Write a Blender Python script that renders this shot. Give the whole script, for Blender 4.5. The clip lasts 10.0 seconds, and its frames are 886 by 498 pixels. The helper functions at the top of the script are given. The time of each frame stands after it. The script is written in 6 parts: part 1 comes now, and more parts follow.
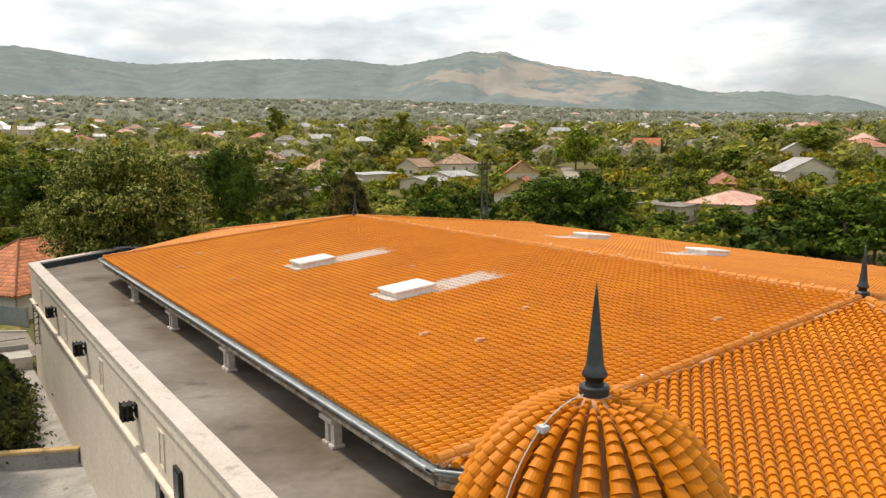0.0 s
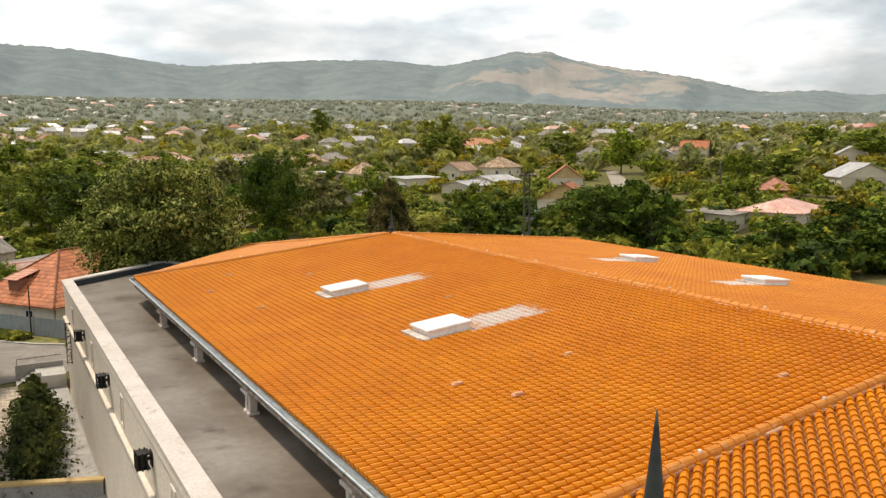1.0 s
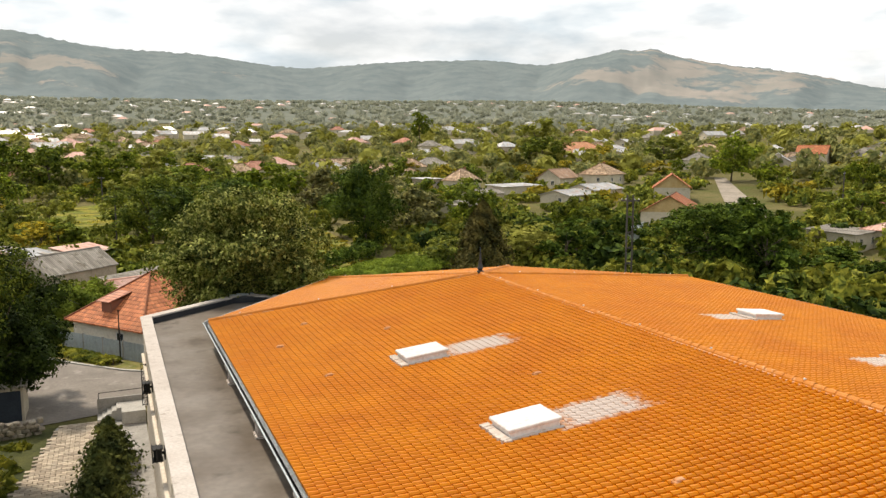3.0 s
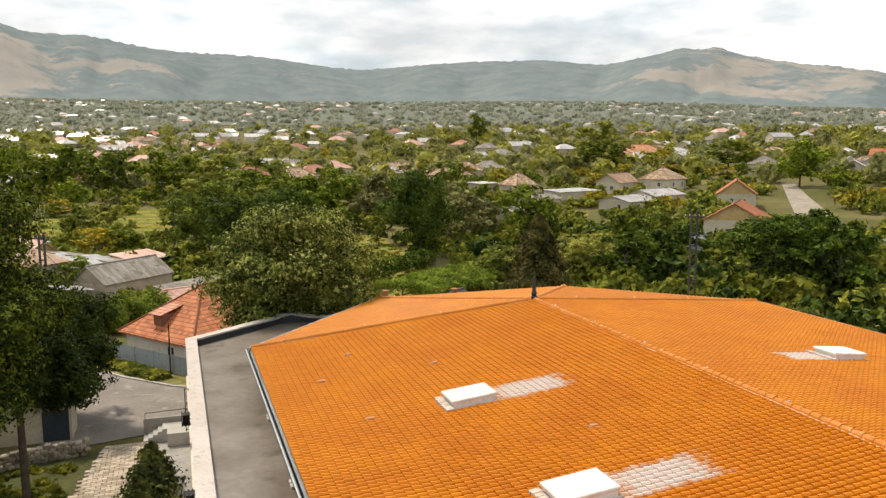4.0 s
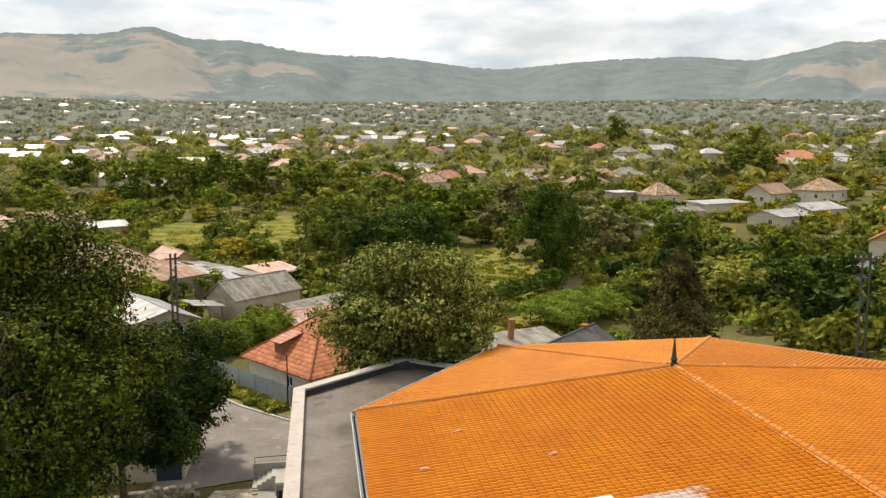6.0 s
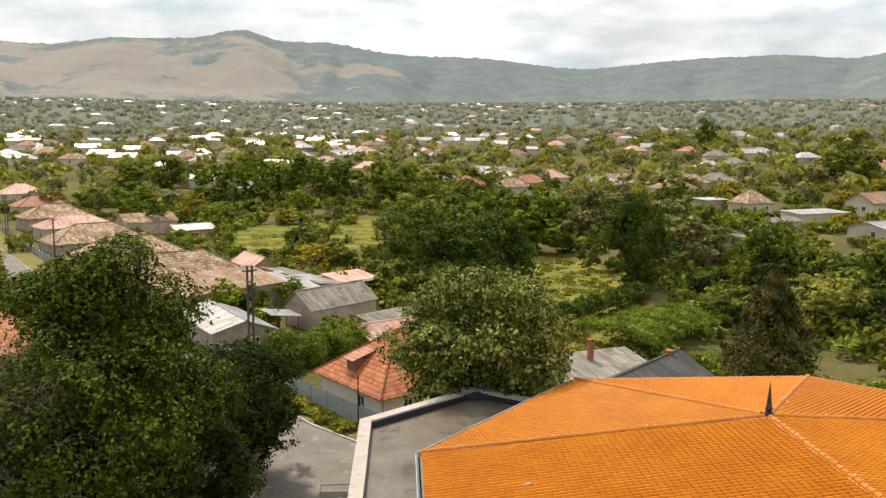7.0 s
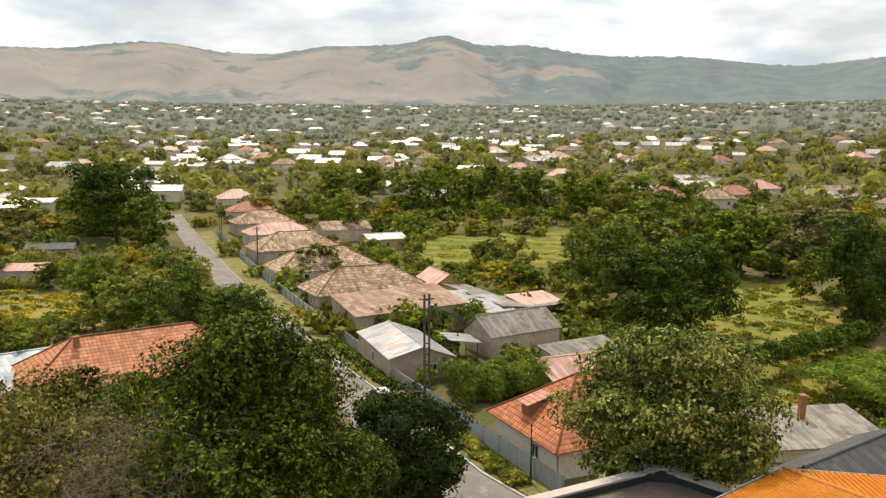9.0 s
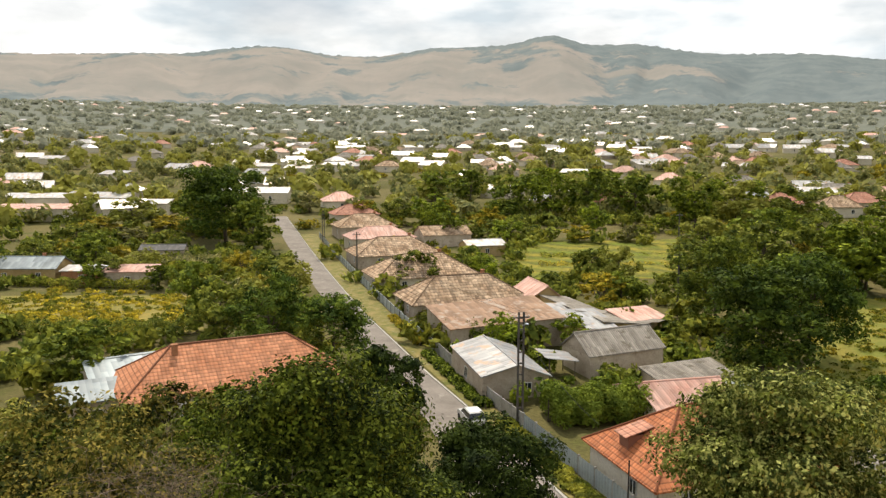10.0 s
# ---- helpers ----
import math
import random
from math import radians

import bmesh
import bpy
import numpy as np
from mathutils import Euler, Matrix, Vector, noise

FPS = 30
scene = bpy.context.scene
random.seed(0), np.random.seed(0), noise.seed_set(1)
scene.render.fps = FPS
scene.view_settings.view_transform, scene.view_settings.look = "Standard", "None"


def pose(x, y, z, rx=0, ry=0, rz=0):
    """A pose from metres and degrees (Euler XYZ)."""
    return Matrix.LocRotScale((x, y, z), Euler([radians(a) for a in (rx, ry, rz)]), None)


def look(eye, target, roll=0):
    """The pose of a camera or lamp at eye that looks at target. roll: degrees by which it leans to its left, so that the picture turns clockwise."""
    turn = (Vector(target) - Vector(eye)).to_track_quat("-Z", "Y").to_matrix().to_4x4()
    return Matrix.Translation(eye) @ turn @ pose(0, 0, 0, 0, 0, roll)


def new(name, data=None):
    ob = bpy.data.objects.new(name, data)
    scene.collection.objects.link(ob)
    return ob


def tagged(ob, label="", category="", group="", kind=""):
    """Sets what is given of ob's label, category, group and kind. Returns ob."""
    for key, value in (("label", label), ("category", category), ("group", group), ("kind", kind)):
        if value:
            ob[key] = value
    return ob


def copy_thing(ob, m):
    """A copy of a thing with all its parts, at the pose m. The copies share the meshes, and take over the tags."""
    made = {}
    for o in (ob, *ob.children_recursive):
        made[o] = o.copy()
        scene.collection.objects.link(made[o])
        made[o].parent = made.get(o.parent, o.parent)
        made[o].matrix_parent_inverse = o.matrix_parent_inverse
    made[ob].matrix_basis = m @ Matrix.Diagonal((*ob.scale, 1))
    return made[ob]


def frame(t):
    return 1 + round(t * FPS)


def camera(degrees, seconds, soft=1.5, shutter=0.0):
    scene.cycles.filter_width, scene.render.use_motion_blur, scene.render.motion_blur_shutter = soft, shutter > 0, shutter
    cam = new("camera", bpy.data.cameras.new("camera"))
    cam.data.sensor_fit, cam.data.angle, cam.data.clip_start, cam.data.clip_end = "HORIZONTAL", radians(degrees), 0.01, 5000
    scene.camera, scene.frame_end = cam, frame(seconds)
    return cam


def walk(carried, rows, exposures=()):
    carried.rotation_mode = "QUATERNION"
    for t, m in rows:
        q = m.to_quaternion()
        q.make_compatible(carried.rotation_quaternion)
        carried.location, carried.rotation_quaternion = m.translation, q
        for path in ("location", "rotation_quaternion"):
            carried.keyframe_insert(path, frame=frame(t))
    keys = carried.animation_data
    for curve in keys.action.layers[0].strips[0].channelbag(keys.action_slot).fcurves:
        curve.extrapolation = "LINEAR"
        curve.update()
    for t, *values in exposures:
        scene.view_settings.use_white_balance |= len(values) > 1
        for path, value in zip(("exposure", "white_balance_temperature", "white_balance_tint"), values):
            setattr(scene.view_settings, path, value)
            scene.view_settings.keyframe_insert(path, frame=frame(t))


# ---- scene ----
cam = camera(58.31, 10.0, 1.4)
PATH = [
    (0, (-5.19, -53.70, 14.20), (0.5407, 0.8313, -0.1285), -0.11),
    (0.5, (-4.56, -52.95, 14.66), (0.5190, 0.8450, -0.1286), -0.06),
    (1, (-3.92, -52.12, 15.13), (0.4948, 0.8595, -0.1281), -0.09),
    (1.5, (-3.30, -51.30, 15.60), (0.4695, 0.8735, -0.1285), -0.09),
    (2, (-2.69, -50.45, 16.09), (0.4415, 0.8880, -0.1283), -0.13),
    (2.5, (-2.14, -49.63, 16.58), (0.4138, 0.9012, -0.1286), -0.09),
    (4, (-0.51, -46.83, 18.10), (0.3168, 0.9398, -0.1279), -0.13),
    (4.5, (-0.04, -45.85, 18.63), (0.2817, 0.9509, -0.1282), -0.13),
    (5, (0.43, -44.81, 19.16), (0.2403, 0.9622, -0.1281), -0.11),
    (5.5, (0.86, -43.76, 19.71), (0.1989, 0.9716, -0.1286), -0.12),
    (7, (1.97, -40.46, 21.51), (0.0512, 0.9904, -0.1287), 0.15),
    (7.5, (2.23, -39.42, 22.05), (-0.0031, 0.9917, -0.1286), 0.13),
    (8, (2.45, -38.33, 22.59), (-0.0650, 0.9896, -0.1280), 0.08),
    (8.5, (2.59, -37.12, 23.11), (-0.1244, 0.9839, -0.1279), 0.09),
    (9, (2.67, -35.78, 23.64), (-0.1889, 0.9737, -0.1272), 0.18),
    (9.5, (2.70, -34.43, 24.13), (-0.2490, 0.9602, -0.1270), 0.14),
    (10, (2.73, -33.07, 24.64), (-0.3139, 0.9409, -0.1268), 0.26),
]
walk(cam, [(t, look(e, (e[0] + 10 * a[0], e[1] + 10 * a[1], e[2] + 10 * a[2]), r)) for t, e, a, r in PATH], [(0.0, 0.0, 6750.0, 10.0), (10.0, 0.0, 6750.0, 10.0)])

# ---- world, sun, exposure ----
world = bpy.data.worlds.new("world")
scene.world = world
world.use_nodes = True
wn, wl = world.node_tree.nodes, world.node_tree.links
SUN_EL, SUN_AZ = 58.0, -26.0   # degrees; azimuth from +y towards +x
sky = wn.new("ShaderNodeTexSky")
sky.sky_type, sky.sun_disc = "NISHITA", False
sky.sun_elevation, sky.sun_rotation = radians(SUN_EL), radians(SUN_AZ)
sky.air_density, sky.dust_density = 1.0, 3.0
dim = wn.new("ShaderNodeMix")
dim.data_type, dim.blend_type = "RGBA", "MULTIPLY"
dim.inputs["Factor"].default_value = 1.0
dim.inputs[7].default_value = (0.075, 0.075, 0.075, 1)
wl.new(sky.outputs[0], dim.inputs[6])
tc, mp = wn.new("ShaderNodeTexCoord"), wn.new("ShaderNodeMapping")
mp.inputs["Scale"].default_value = (1.5, 1.5, 4.6)
cl = wn.new("ShaderNodeTexNoise")
cl.inputs["Scale"].default_value, cl.inputs["Detail"].default_value, cl.inputs["Roughness"].default_value = 2.2, 6.0, 0.55
wl.new(tc.outputs["Generated"], mp.inputs[0])
wl.new(mp.outputs[0], cl.inputs["Vector"])
shape = wn.new("ShaderNodeValToRGB")
shape.color_ramp.elements[0].position, shape.color_ramp.elements[1].position = 0.36, 0.56
shape.color_ramp.elements[0].color, shape.color_ramp.elements[1].color = (0.42, 0.42, 0.42, 1), (1, 1, 1, 1)
wl.new(cl.outputs["Fac"], shape.inputs[0])
cover = wn.new("ShaderNodeMix")
cover.data_type = "RGBA"
grey = wn.new("ShaderNodeTexNoise")       # blue-grey undersides of the clouds
grey.inputs["Scale"].default_value, grey.inputs["Detail"].default_value = 3.4, 5.0
wl.new(mp.outputs[0], grey.inputs["Vector"])
under = wn.new("ShaderNodeValToRGB")
under.color_ramp.elements[0].position, under.color_ramp.elements[1].position = 0.36, 0.52
under.color_ramp.elements[0].color, under.color_ramp.elements[1].color = (0.58, 0.66, 0.72, 1), (0.94, 0.955, 0.965, 1)
wl.new(grey.outputs["Fac"], under.inputs[0])
wl.new(under.outputs[0], cover.inputs[7])
wl.new(shape.outputs[0], cover.inputs["Factor"])
wl.new(dim.outputs[2], cover.inputs[6])
wl.new(cover.outputs[2], wn["Background"].inputs[0])
wn["Background"].inputs[1].default_value = 1.24
sun_data = bpy.data.lights.new("sun", "SUN")
sun_data.energy, sun_data.angle, sun_data.color = 3.75, radians(3.0), (1.0, 0.90, 0.76)
sun = new("sun", sun_data)
sun.matrix_world = look((0, 0, 60), (-60 * math.sin(radians(SUN_AZ)) * math.cos(radians(SUN_EL)), -60 * math.cos(radians(SUN_AZ)) * math.cos(radians(SUN_EL)), 60 - 60 * math.sin(radians(SUN_EL))))

# ---- materials ----
class Nodes:
    """A node material with its Principled shader, and short ways to add nodes to it."""
    def __init__(self, name, rough=0.8, metal=0.0, spec=0.3):
        self.m = bpy.data.materials.new(name)
        self.m.use_nodes = True
        self.n, self.l = self.m.node_tree.nodes, self.m.node_tree.links
        self.p = self.n["Principled BSDF"]
        self.p.inputs["Roughness"].default_value = rough
        self.p.inputs["Metallic"].default_value = metal
        self.p.inputs["Specular IOR Level"].default_value = spec
        self.pos = self.n.new("ShaderNodeNewGeometry").outputs["Position"]
        self.obj = self.n.new("ShaderNodeObjectInfo")

    def noise(self, scale, detail=4.0, vec=None, rough=0.55):
        t = self.n.new("ShaderNodeTexNoise")
        t.inputs["Scale"].default_value, t.inputs["Detail"].default_value, t.inputs["Roughness"].default_value = scale, detail, rough
        self.l.new(vec or self.pos, t.inputs["Vector"])
        return t.outputs["Fac"]

    def ramp(self, fac, *stops):
        r = self.n.new("ShaderNodeValToRGB")
        e = r.color_ramp.elements
        while len(e) < len(stops):
            e.new(0.5)
        for k, (at, col) in enumerate(stops):
            e[k].position, e[k].color = at, (*col, 1) if len(col) == 3 else col
        self.l.new(fac, r.inputs[0])
        return r.outputs[0]

    def mix(self, fac, a, b, kind="MIX"):
        m = self.n.new("ShaderNodeMix")
        m.data_type, m.blend_type = "RGBA", kind
        for socket, v in ((m.inputs["Factor"], fac), (m.inputs[6], a), (m.inputs[7], b)):
            if isinstance(v, (int, float)):
                socket.default_value = v
            elif isinstance(v, tuple):
                socket.default_value = (*v, 1)
            else:
                self.l.new(v, socket)
        return m.outputs[2]

    def math(self, op, a, b=0.0, c=0.0):
        m = self.n.new("ShaderNodeMath")
        m.operation = op
        for socket, v in zip(m.inputs, (a, b, c)):
            if isinstance(v, (int, float)):
                socket.default_value = v
            else:
                self.l.new(v, socket)
        return m.outputs[0]

    def axes(self, vec=None):
        s = self.n.new("ShaderNodeSeparateXYZ")
        self.l.new(vec or self.pos, s.inputs[0])
        return s.outputs

    def bump(self, height, strength=0.4, dist=0.02):
        b = self.n.new("ShaderNodeBump")
        b.inputs["Strength"].default_value, b.inputs["Distance"].default_value = strength, dist
        self.l.new(height, b.inputs["Height"])
        self.l.new(b.outputs[0], self.p.inputs["Normal"])

    def color(self, out):
        self.l.new(out, self.p.inputs["Base Color"])
        return self.m


def worn(name, a, b, c=None, rough=0.85, big=0.6, small=9.0, bump=0.3, dist=0.01, metal=0.0, vary=0.12):
    """Two tones in large patches, finer grain, a stain tone, and a small shift from object to object."""
    k = Nodes(name, rough, metal)
    base = k.mix(k.ramp(k.noise(big), (0.35, (0, 0, 0)), (0.65, (1, 1, 1))), a, b)
    if c:
        base = k.mix(k.ramp(k.noise(big * 2.7, 8.0), (0.58, (0, 0, 0)), (0.72, (1, 1, 1))), base, c)
    fine = k.noise(small, 6.0)
    base = k.mix(0.35, base, k.ramp(fine, (0.3, (0.35, 0.35, 0.35)), (0.7, (1, 1, 1))), "MULTIPLY")
    tone = k.math("MULTIPLY_ADD", k.obj.outputs["Random"], 2 * vary, 1.0 - vary)
    base = k.mix(1.0, base, tone, "MULTIPLY")
    if bump:
        k.bump(fine, bump, dist)
    return k.color(base)


def leafy(name, dark, light, extra=None, glow=0.3, tips=None, even=0.0):
    """Leaves: tone by clump and by tree, lit clumps and shaded gaps painted in, part of the light let through."""
    k = Nodes(name, 0.7, 0.0, 0.06)
    isl = k.n.new("ShaderNodeNewGeometry").outputs["Random Per Island"]
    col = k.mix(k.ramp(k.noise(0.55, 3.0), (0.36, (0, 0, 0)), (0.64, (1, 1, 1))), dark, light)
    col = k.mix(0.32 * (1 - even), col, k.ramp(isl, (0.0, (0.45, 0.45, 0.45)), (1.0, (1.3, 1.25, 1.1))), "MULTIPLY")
    # noise paints cool shaded gaps and warm sunlit clumps into the crown
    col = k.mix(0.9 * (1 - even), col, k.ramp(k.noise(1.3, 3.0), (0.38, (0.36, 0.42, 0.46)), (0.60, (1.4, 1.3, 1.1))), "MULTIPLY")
    if tips:      # pale young leaves and flowers on part of the sprays; painted highlights in L_green
        col = k.mix(k.ramp(k.math("MULTIPLY_ADD", isl, 0.16, k.noise(2.6, 3.0)), (0.575, (0, 0, 0)), (0.68, (0.85, 0.85, 0.85))), col, tips)
    if extra:
        col = k.mix(k.ramp(k.obj.outputs["Random"], (0.55, (0, 0, 0)), (1.0, (0.8, 0.8, 0.8))), col, extra)
    tone = k.math("MULTIPLY_ADD", k.obj.outputs["Random"], 0.5, 0.75)
    col = k.mix(1.0, col, tone, "MULTIPLY")
    k.color(col)
    tr = k.n.new("ShaderNodeBsdfTranslucent")
    k.l.new(col, tr.inputs[0])
    ms = k.n.new("ShaderNodeMixShader")
    ms.inputs[0].default_value = glow
    k.l.new(k.p.outputs[0], ms.inputs[1])
    k.l.new(tr.outputs[0], ms.inputs[2])
    k.l.new(ms.outputs[0], k.n["Material Output"].inputs["Surface"])
    return k.m


def roofing(name, a, b, row=0.33, col=0.25, rough=0.7, metal=0.0, depth=0.03, rust=None, low=0.5):
    """Roof cover on faces with coordinates in metres: rows of tiles or sheets, tone by piece, stains."""
    k = Nodes(name, rough, metal)
    uv = k.n.new("ShaderNodeUVMap").outputs[0]
    ax = k.axes(uv)
    tall = k.math("ABSOLUTE", k.math("SINE", k.math("MULTIPLY", ax[0], math.pi / col)))
    step = k.math("FRACT", k.math("DIVIDE", ax[1], row)) if row else None
    height = k.math("ADD", tall, k.math("MULTIPLY", step, -0.9)) if row else tall
    k.bump(height, 0.9, depth)
    cell = k.n.new("ShaderNodeTexWhiteNoise")
    cell.noise_dimensions = "2D"
    join = k.n.new("ShaderNodeCombineXYZ")
    k.l.new(k.math("FLOOR", k.math("DIVIDE", ax[0], col)), join.inputs[0])
    k.l.new(k.math("FLOOR", k.math("DIVIDE", ax[1], row)) if row else k.math("FLOOR", k.math("DIVIDE", ax[1], 2.0)), join.inputs[1])
    k.l.new(join.outputs[0], cell.inputs[0])
    base = k.mix(k.ramp(k.noise(0.45, 6.0), (0.36, (0, 0, 0)), (0.62, (1, 1, 1))), a, b)
    base = k.mix(0.7, base, k.ramp(cell.outputs[0], (0.0, (low, low, low)), (1.0, (1.65 - low, 1.65 - low, 1.65 - low))), "MULTIPLY")
    if row:   # shade under each lap, painted as a dark line
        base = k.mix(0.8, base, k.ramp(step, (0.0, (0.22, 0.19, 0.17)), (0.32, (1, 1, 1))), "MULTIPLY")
    if rust:
        base = k.mix(k.ramp(k.noise(0.8, 8.0), (0.54, (0, 0, 0)), (0.66, (1, 1, 1))), base, rust)
    base = k.mix(1.0, base, k.math("MULTIPLY_ADD", k.obj.outputs["Random"], 0.3, 0.85), "MULTIPLY")
    return k.color(base)


def clay(name, mortar=False):
    """The orange barrel tiles: tone by piece and by patch, pale smears beside the roof hatches."""
    k = Nodes(name, 0.52, 0.0, 0.22)
    isl = k.n.new("ShaderNodeNewGeometry").outputs["Random Per Island"]
    base = k.mix(k.ramp(k.noise(0.35, 5.0), (0.35, (0, 0, 0)), (0.65, (1, 1, 1))), (0.50, 0.152, 0.001), (0.57, 0.195, 0.002))
    base = k.mix(0.5, base, k.ramp(isl, (0.0, (0.80, 0.76, 0.70)), (0.5, (0.97, 0.96, 0.95)), (1.0, (1.08, 1.08, 1.06))), "MULTIPLY")
    base = k.mix(k.ramp(k.noise(2.3, 8.0), (0.60, (0, 0, 0)), (0.80, (0.6, 0.6, 0.6))), base, (0.56, 0.22, 0.03))
    ax = k.axes()
    smear = None
    for x, y, w, d in SMEARS:
        inx = k.math("SUBTRACT", 1.0, k.math("DIVIDE", k.math("ABSOLUTE", k.math("SUBTRACT", ax[0], x)), w / 2))
        iny = k.math("SUBTRACT", 1.0, k.math("DIVIDE", k.math("ABSOLUTE", k.math("SUBTRACT", ax[1], y)), d / 2))
        one = k.math("MINIMUM", k.math("MULTIPLY", inx, 1.8), k.math("MULTIPLY", iny, 2.6))
        smear = one if smear is None else k.math("MAXIMUM", smear, one)
    streak = k.math("ADD", smear, k.math("MULTIPLY_ADD", k.noise(3.4, 8.0, None, 0.7), 2.6, -1.45))
    base = k.mix(k.ramp(streak, (0.08, (0, 0, 0)), (0.75, (0.9, 0.9, 0.9))), base, (0.60, 0.53, 0.48))
    k.bump(k.noise(14.0, 5.0), 0.25, 0.008)
    return k.color(base)


SMEARS = [(11.9, -20.15, 3.9, 1.8), (11.9, -28.8, 4.0, 1.9), (25.0, -20.0, 2.8, 1.5), (24.6, -28.5, 2.8, 1.5)]
M_tile = clay("clay_tile")
M_pan = worn("clay_pan", (0.46, 0.17, 0.045), (0.52, 0.22, 0.08), (0.55, 0.34, 0.21), 0.7, 0.9, 8.0)
M_mortar = worn("mortar", (0.56, 0.27, 0.13), (0.60, 0.36, 0.22), (0.50, 0.20, 0.05), 0.9, 1.5, 12.0)
M_grout = worn("pale_grout", (0.58, 0.49, 0.42), (0.64, 0.57, 0.51), (0.50, 0.32, 0.20), 0.9, 1.5, 12.0)
M_ridge = worn("ridge_tile", (0.50, 0.165, 0.008), (0.56, 0.21, 0.03), (0.58, 0.30, 0.13), 0.6, 1.2, 9.0)
M_plaster = worn("plaster", (0.70, 0.62, 0.52), (0.75, 0.67, 0.57), (0.62, 0.54, 0.45), 0.9, 0.5, 6.0, 0.2)
M_cap = worn("parapet_cap", (0.55, 0.485, 0.43), (0.63, 0.57, 0.515), (0.42, 0.36, 0.31), 0.85, 0.9, 10.0, 0.3)
M_membrane = worn("roof_membrane", (0.135, 0.105, 0.078), (0.245, 0.212, 0.178), (0.085, 0.066, 0.048), 0.45, 0.30, 3.5, 0.25)
M_dark = worn("dark_membrane", (0.022, 0.026, 0.032), (0.04, 0.045, 0.05), None, 0.45, 1.0, 9.0)
M_fascia = worn("old_fascia", (0.25, 0.17, 0.10), (0.60, 0.54, 0.47), (0.07, 0.05, 0.035), 0.9, 2.2, 11.0, 0.6, 0.03)
M_zinc = worn("zinc_gutter", (0.47, 0.53, 0.56), (0.60, 0.65, 0.67), (0.33, 0.33, 0.31), 0.7, 1.6, 10.0, 0.2)
M_white = worn("white_paint", (0.72, 0.70, 0.67), (0.80, 0.79, 0.77), (0.60, 0.57, 0.53), 0.5, 0.9, 7.0, 0.1)
M_iron = worn("black_iron", (0.012, 0.012, 0.013), (0.03, 0.026, 0.022), None, 0.5, 2.0, 20.0, metal=0.3)
M_spire = worn("spire_metal", (0.045, 0.055, 0.062), (0.075, 0.088, 0.095), (0.10, 0.10, 0.09), 0.42, 1.5, 12.0, 0.15, metal=0.6)
M_asphalt = worn("asphalt", (0.235, 0.205, 0.176), (0.325, 0.288, 0.250), (0.44, 0.40, 0.35), 0.9, 0.3, 5.0, 0.3)
M_kerb = worn("kerb_concrete", (0.42, 0.40, 0.36), (0.52, 0.50, 0.46), (0.30, 0.28, 0.25), 0.9, 1.0, 12.0)
M_concrete = worn("concrete", (0.30, 0.285, 0.26), (0.40, 0.38, 0.35), (0.20, 0.185, 0.165), 0.9, 0.8, 10.0)
M_paver = worn("pavers", (0.44, 0.36, 0.27), (0.53, 0.45, 0.35), (0.34, 0.28, 0.21), 0.9, 0.8, 10.0, vary=0.3)
M_stone = worn("rubble_stone", (0.30, 0.26, 0.20), (0.42, 0.37, 0.30), (0.18, 0.15, 0.12), 0.95, 1.0, 8.0, 0.6, 0.03, vary=0.35)
M_cream = worn("cream_wall", (0.62, 0.55, 0.42), (0.70, 0.63, 0.50), (0.50, 0.43, 0.33), 0.9, 0.5, 6.0)
# lighter copy of the cream wall, makes up for missing light on one house
M_cream_bright = worn("brightened_cream_wall", (0.78, 0.70, 0.57), (0.84, 0.77, 0.65), (0.66, 0.58, 0.47), 0.9, 0.5, 6.0)
M_grey_wall = worn("grey_wall", (0.40, 0.325, 0.245), (0.52, 0.44, 0.345), (0.27, 0.21, 0.155), 0.95, 0.6, 6.0)
M_ochre = worn("ochre_wall", (0.45, 0.31, 0.13), (0.54, 0.40, 0.20), (0.33, 0.22, 0.11), 0.9, 0.6, 6.0)
M_fence = worn("fence_sheet", (0.36, 0.405, 0.435), (0.44, 0.485, 0.51), (0.32, 0.33, 0.33), 0.55, 0.5, 6.0, 0.15, metal=0.05)
M_pole = worn("pole_concrete", (0.075, 0.068, 0.06), (0.12, 0.108, 0.095), None, 0.9, 1.0, 14.0)
M_brick = worn("brick", (0.36, 0.15, 0.07), (0.45, 0.22, 0.11), (0.22, 0.12, 0.08), 0.9, 2.0, 15.0)
M_bark = worn("bark", (0.085, 0.065, 0.045), (0.14, 0.11, 0.08), None, 0.95, 2.0, 18.0, 0.6, 0.03)
M_twig = worn("dry_twigs", (0.16, 0.115, 0.078), (0.28, 0.21, 0.148), None, 0.9, 2.0, 18.0, 0.0)
M_car = worn("white_car_paint", (0.72, 0.72, 0.71), (0.78, 0.78, 0.77), None, 0.25, 1.0, 5.0, 0.0)
M_rubber = worn("rubber", (0.02, 0.02, 0.02), (0.03, 0.03, 0.03), None, 0.8, 3.0, 20.0)
M_cable = worn("cable", (0.02, 0.02, 0.02), (0.04, 0.04, 0.04), None, 0.7, 1.0, 5.0, 0.0)
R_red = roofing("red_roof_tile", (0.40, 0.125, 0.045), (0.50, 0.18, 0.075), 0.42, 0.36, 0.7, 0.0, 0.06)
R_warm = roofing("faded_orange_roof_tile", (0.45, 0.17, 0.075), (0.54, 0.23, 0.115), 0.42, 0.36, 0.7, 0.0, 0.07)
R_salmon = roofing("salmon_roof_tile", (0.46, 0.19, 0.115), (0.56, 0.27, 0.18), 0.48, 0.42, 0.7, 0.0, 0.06)
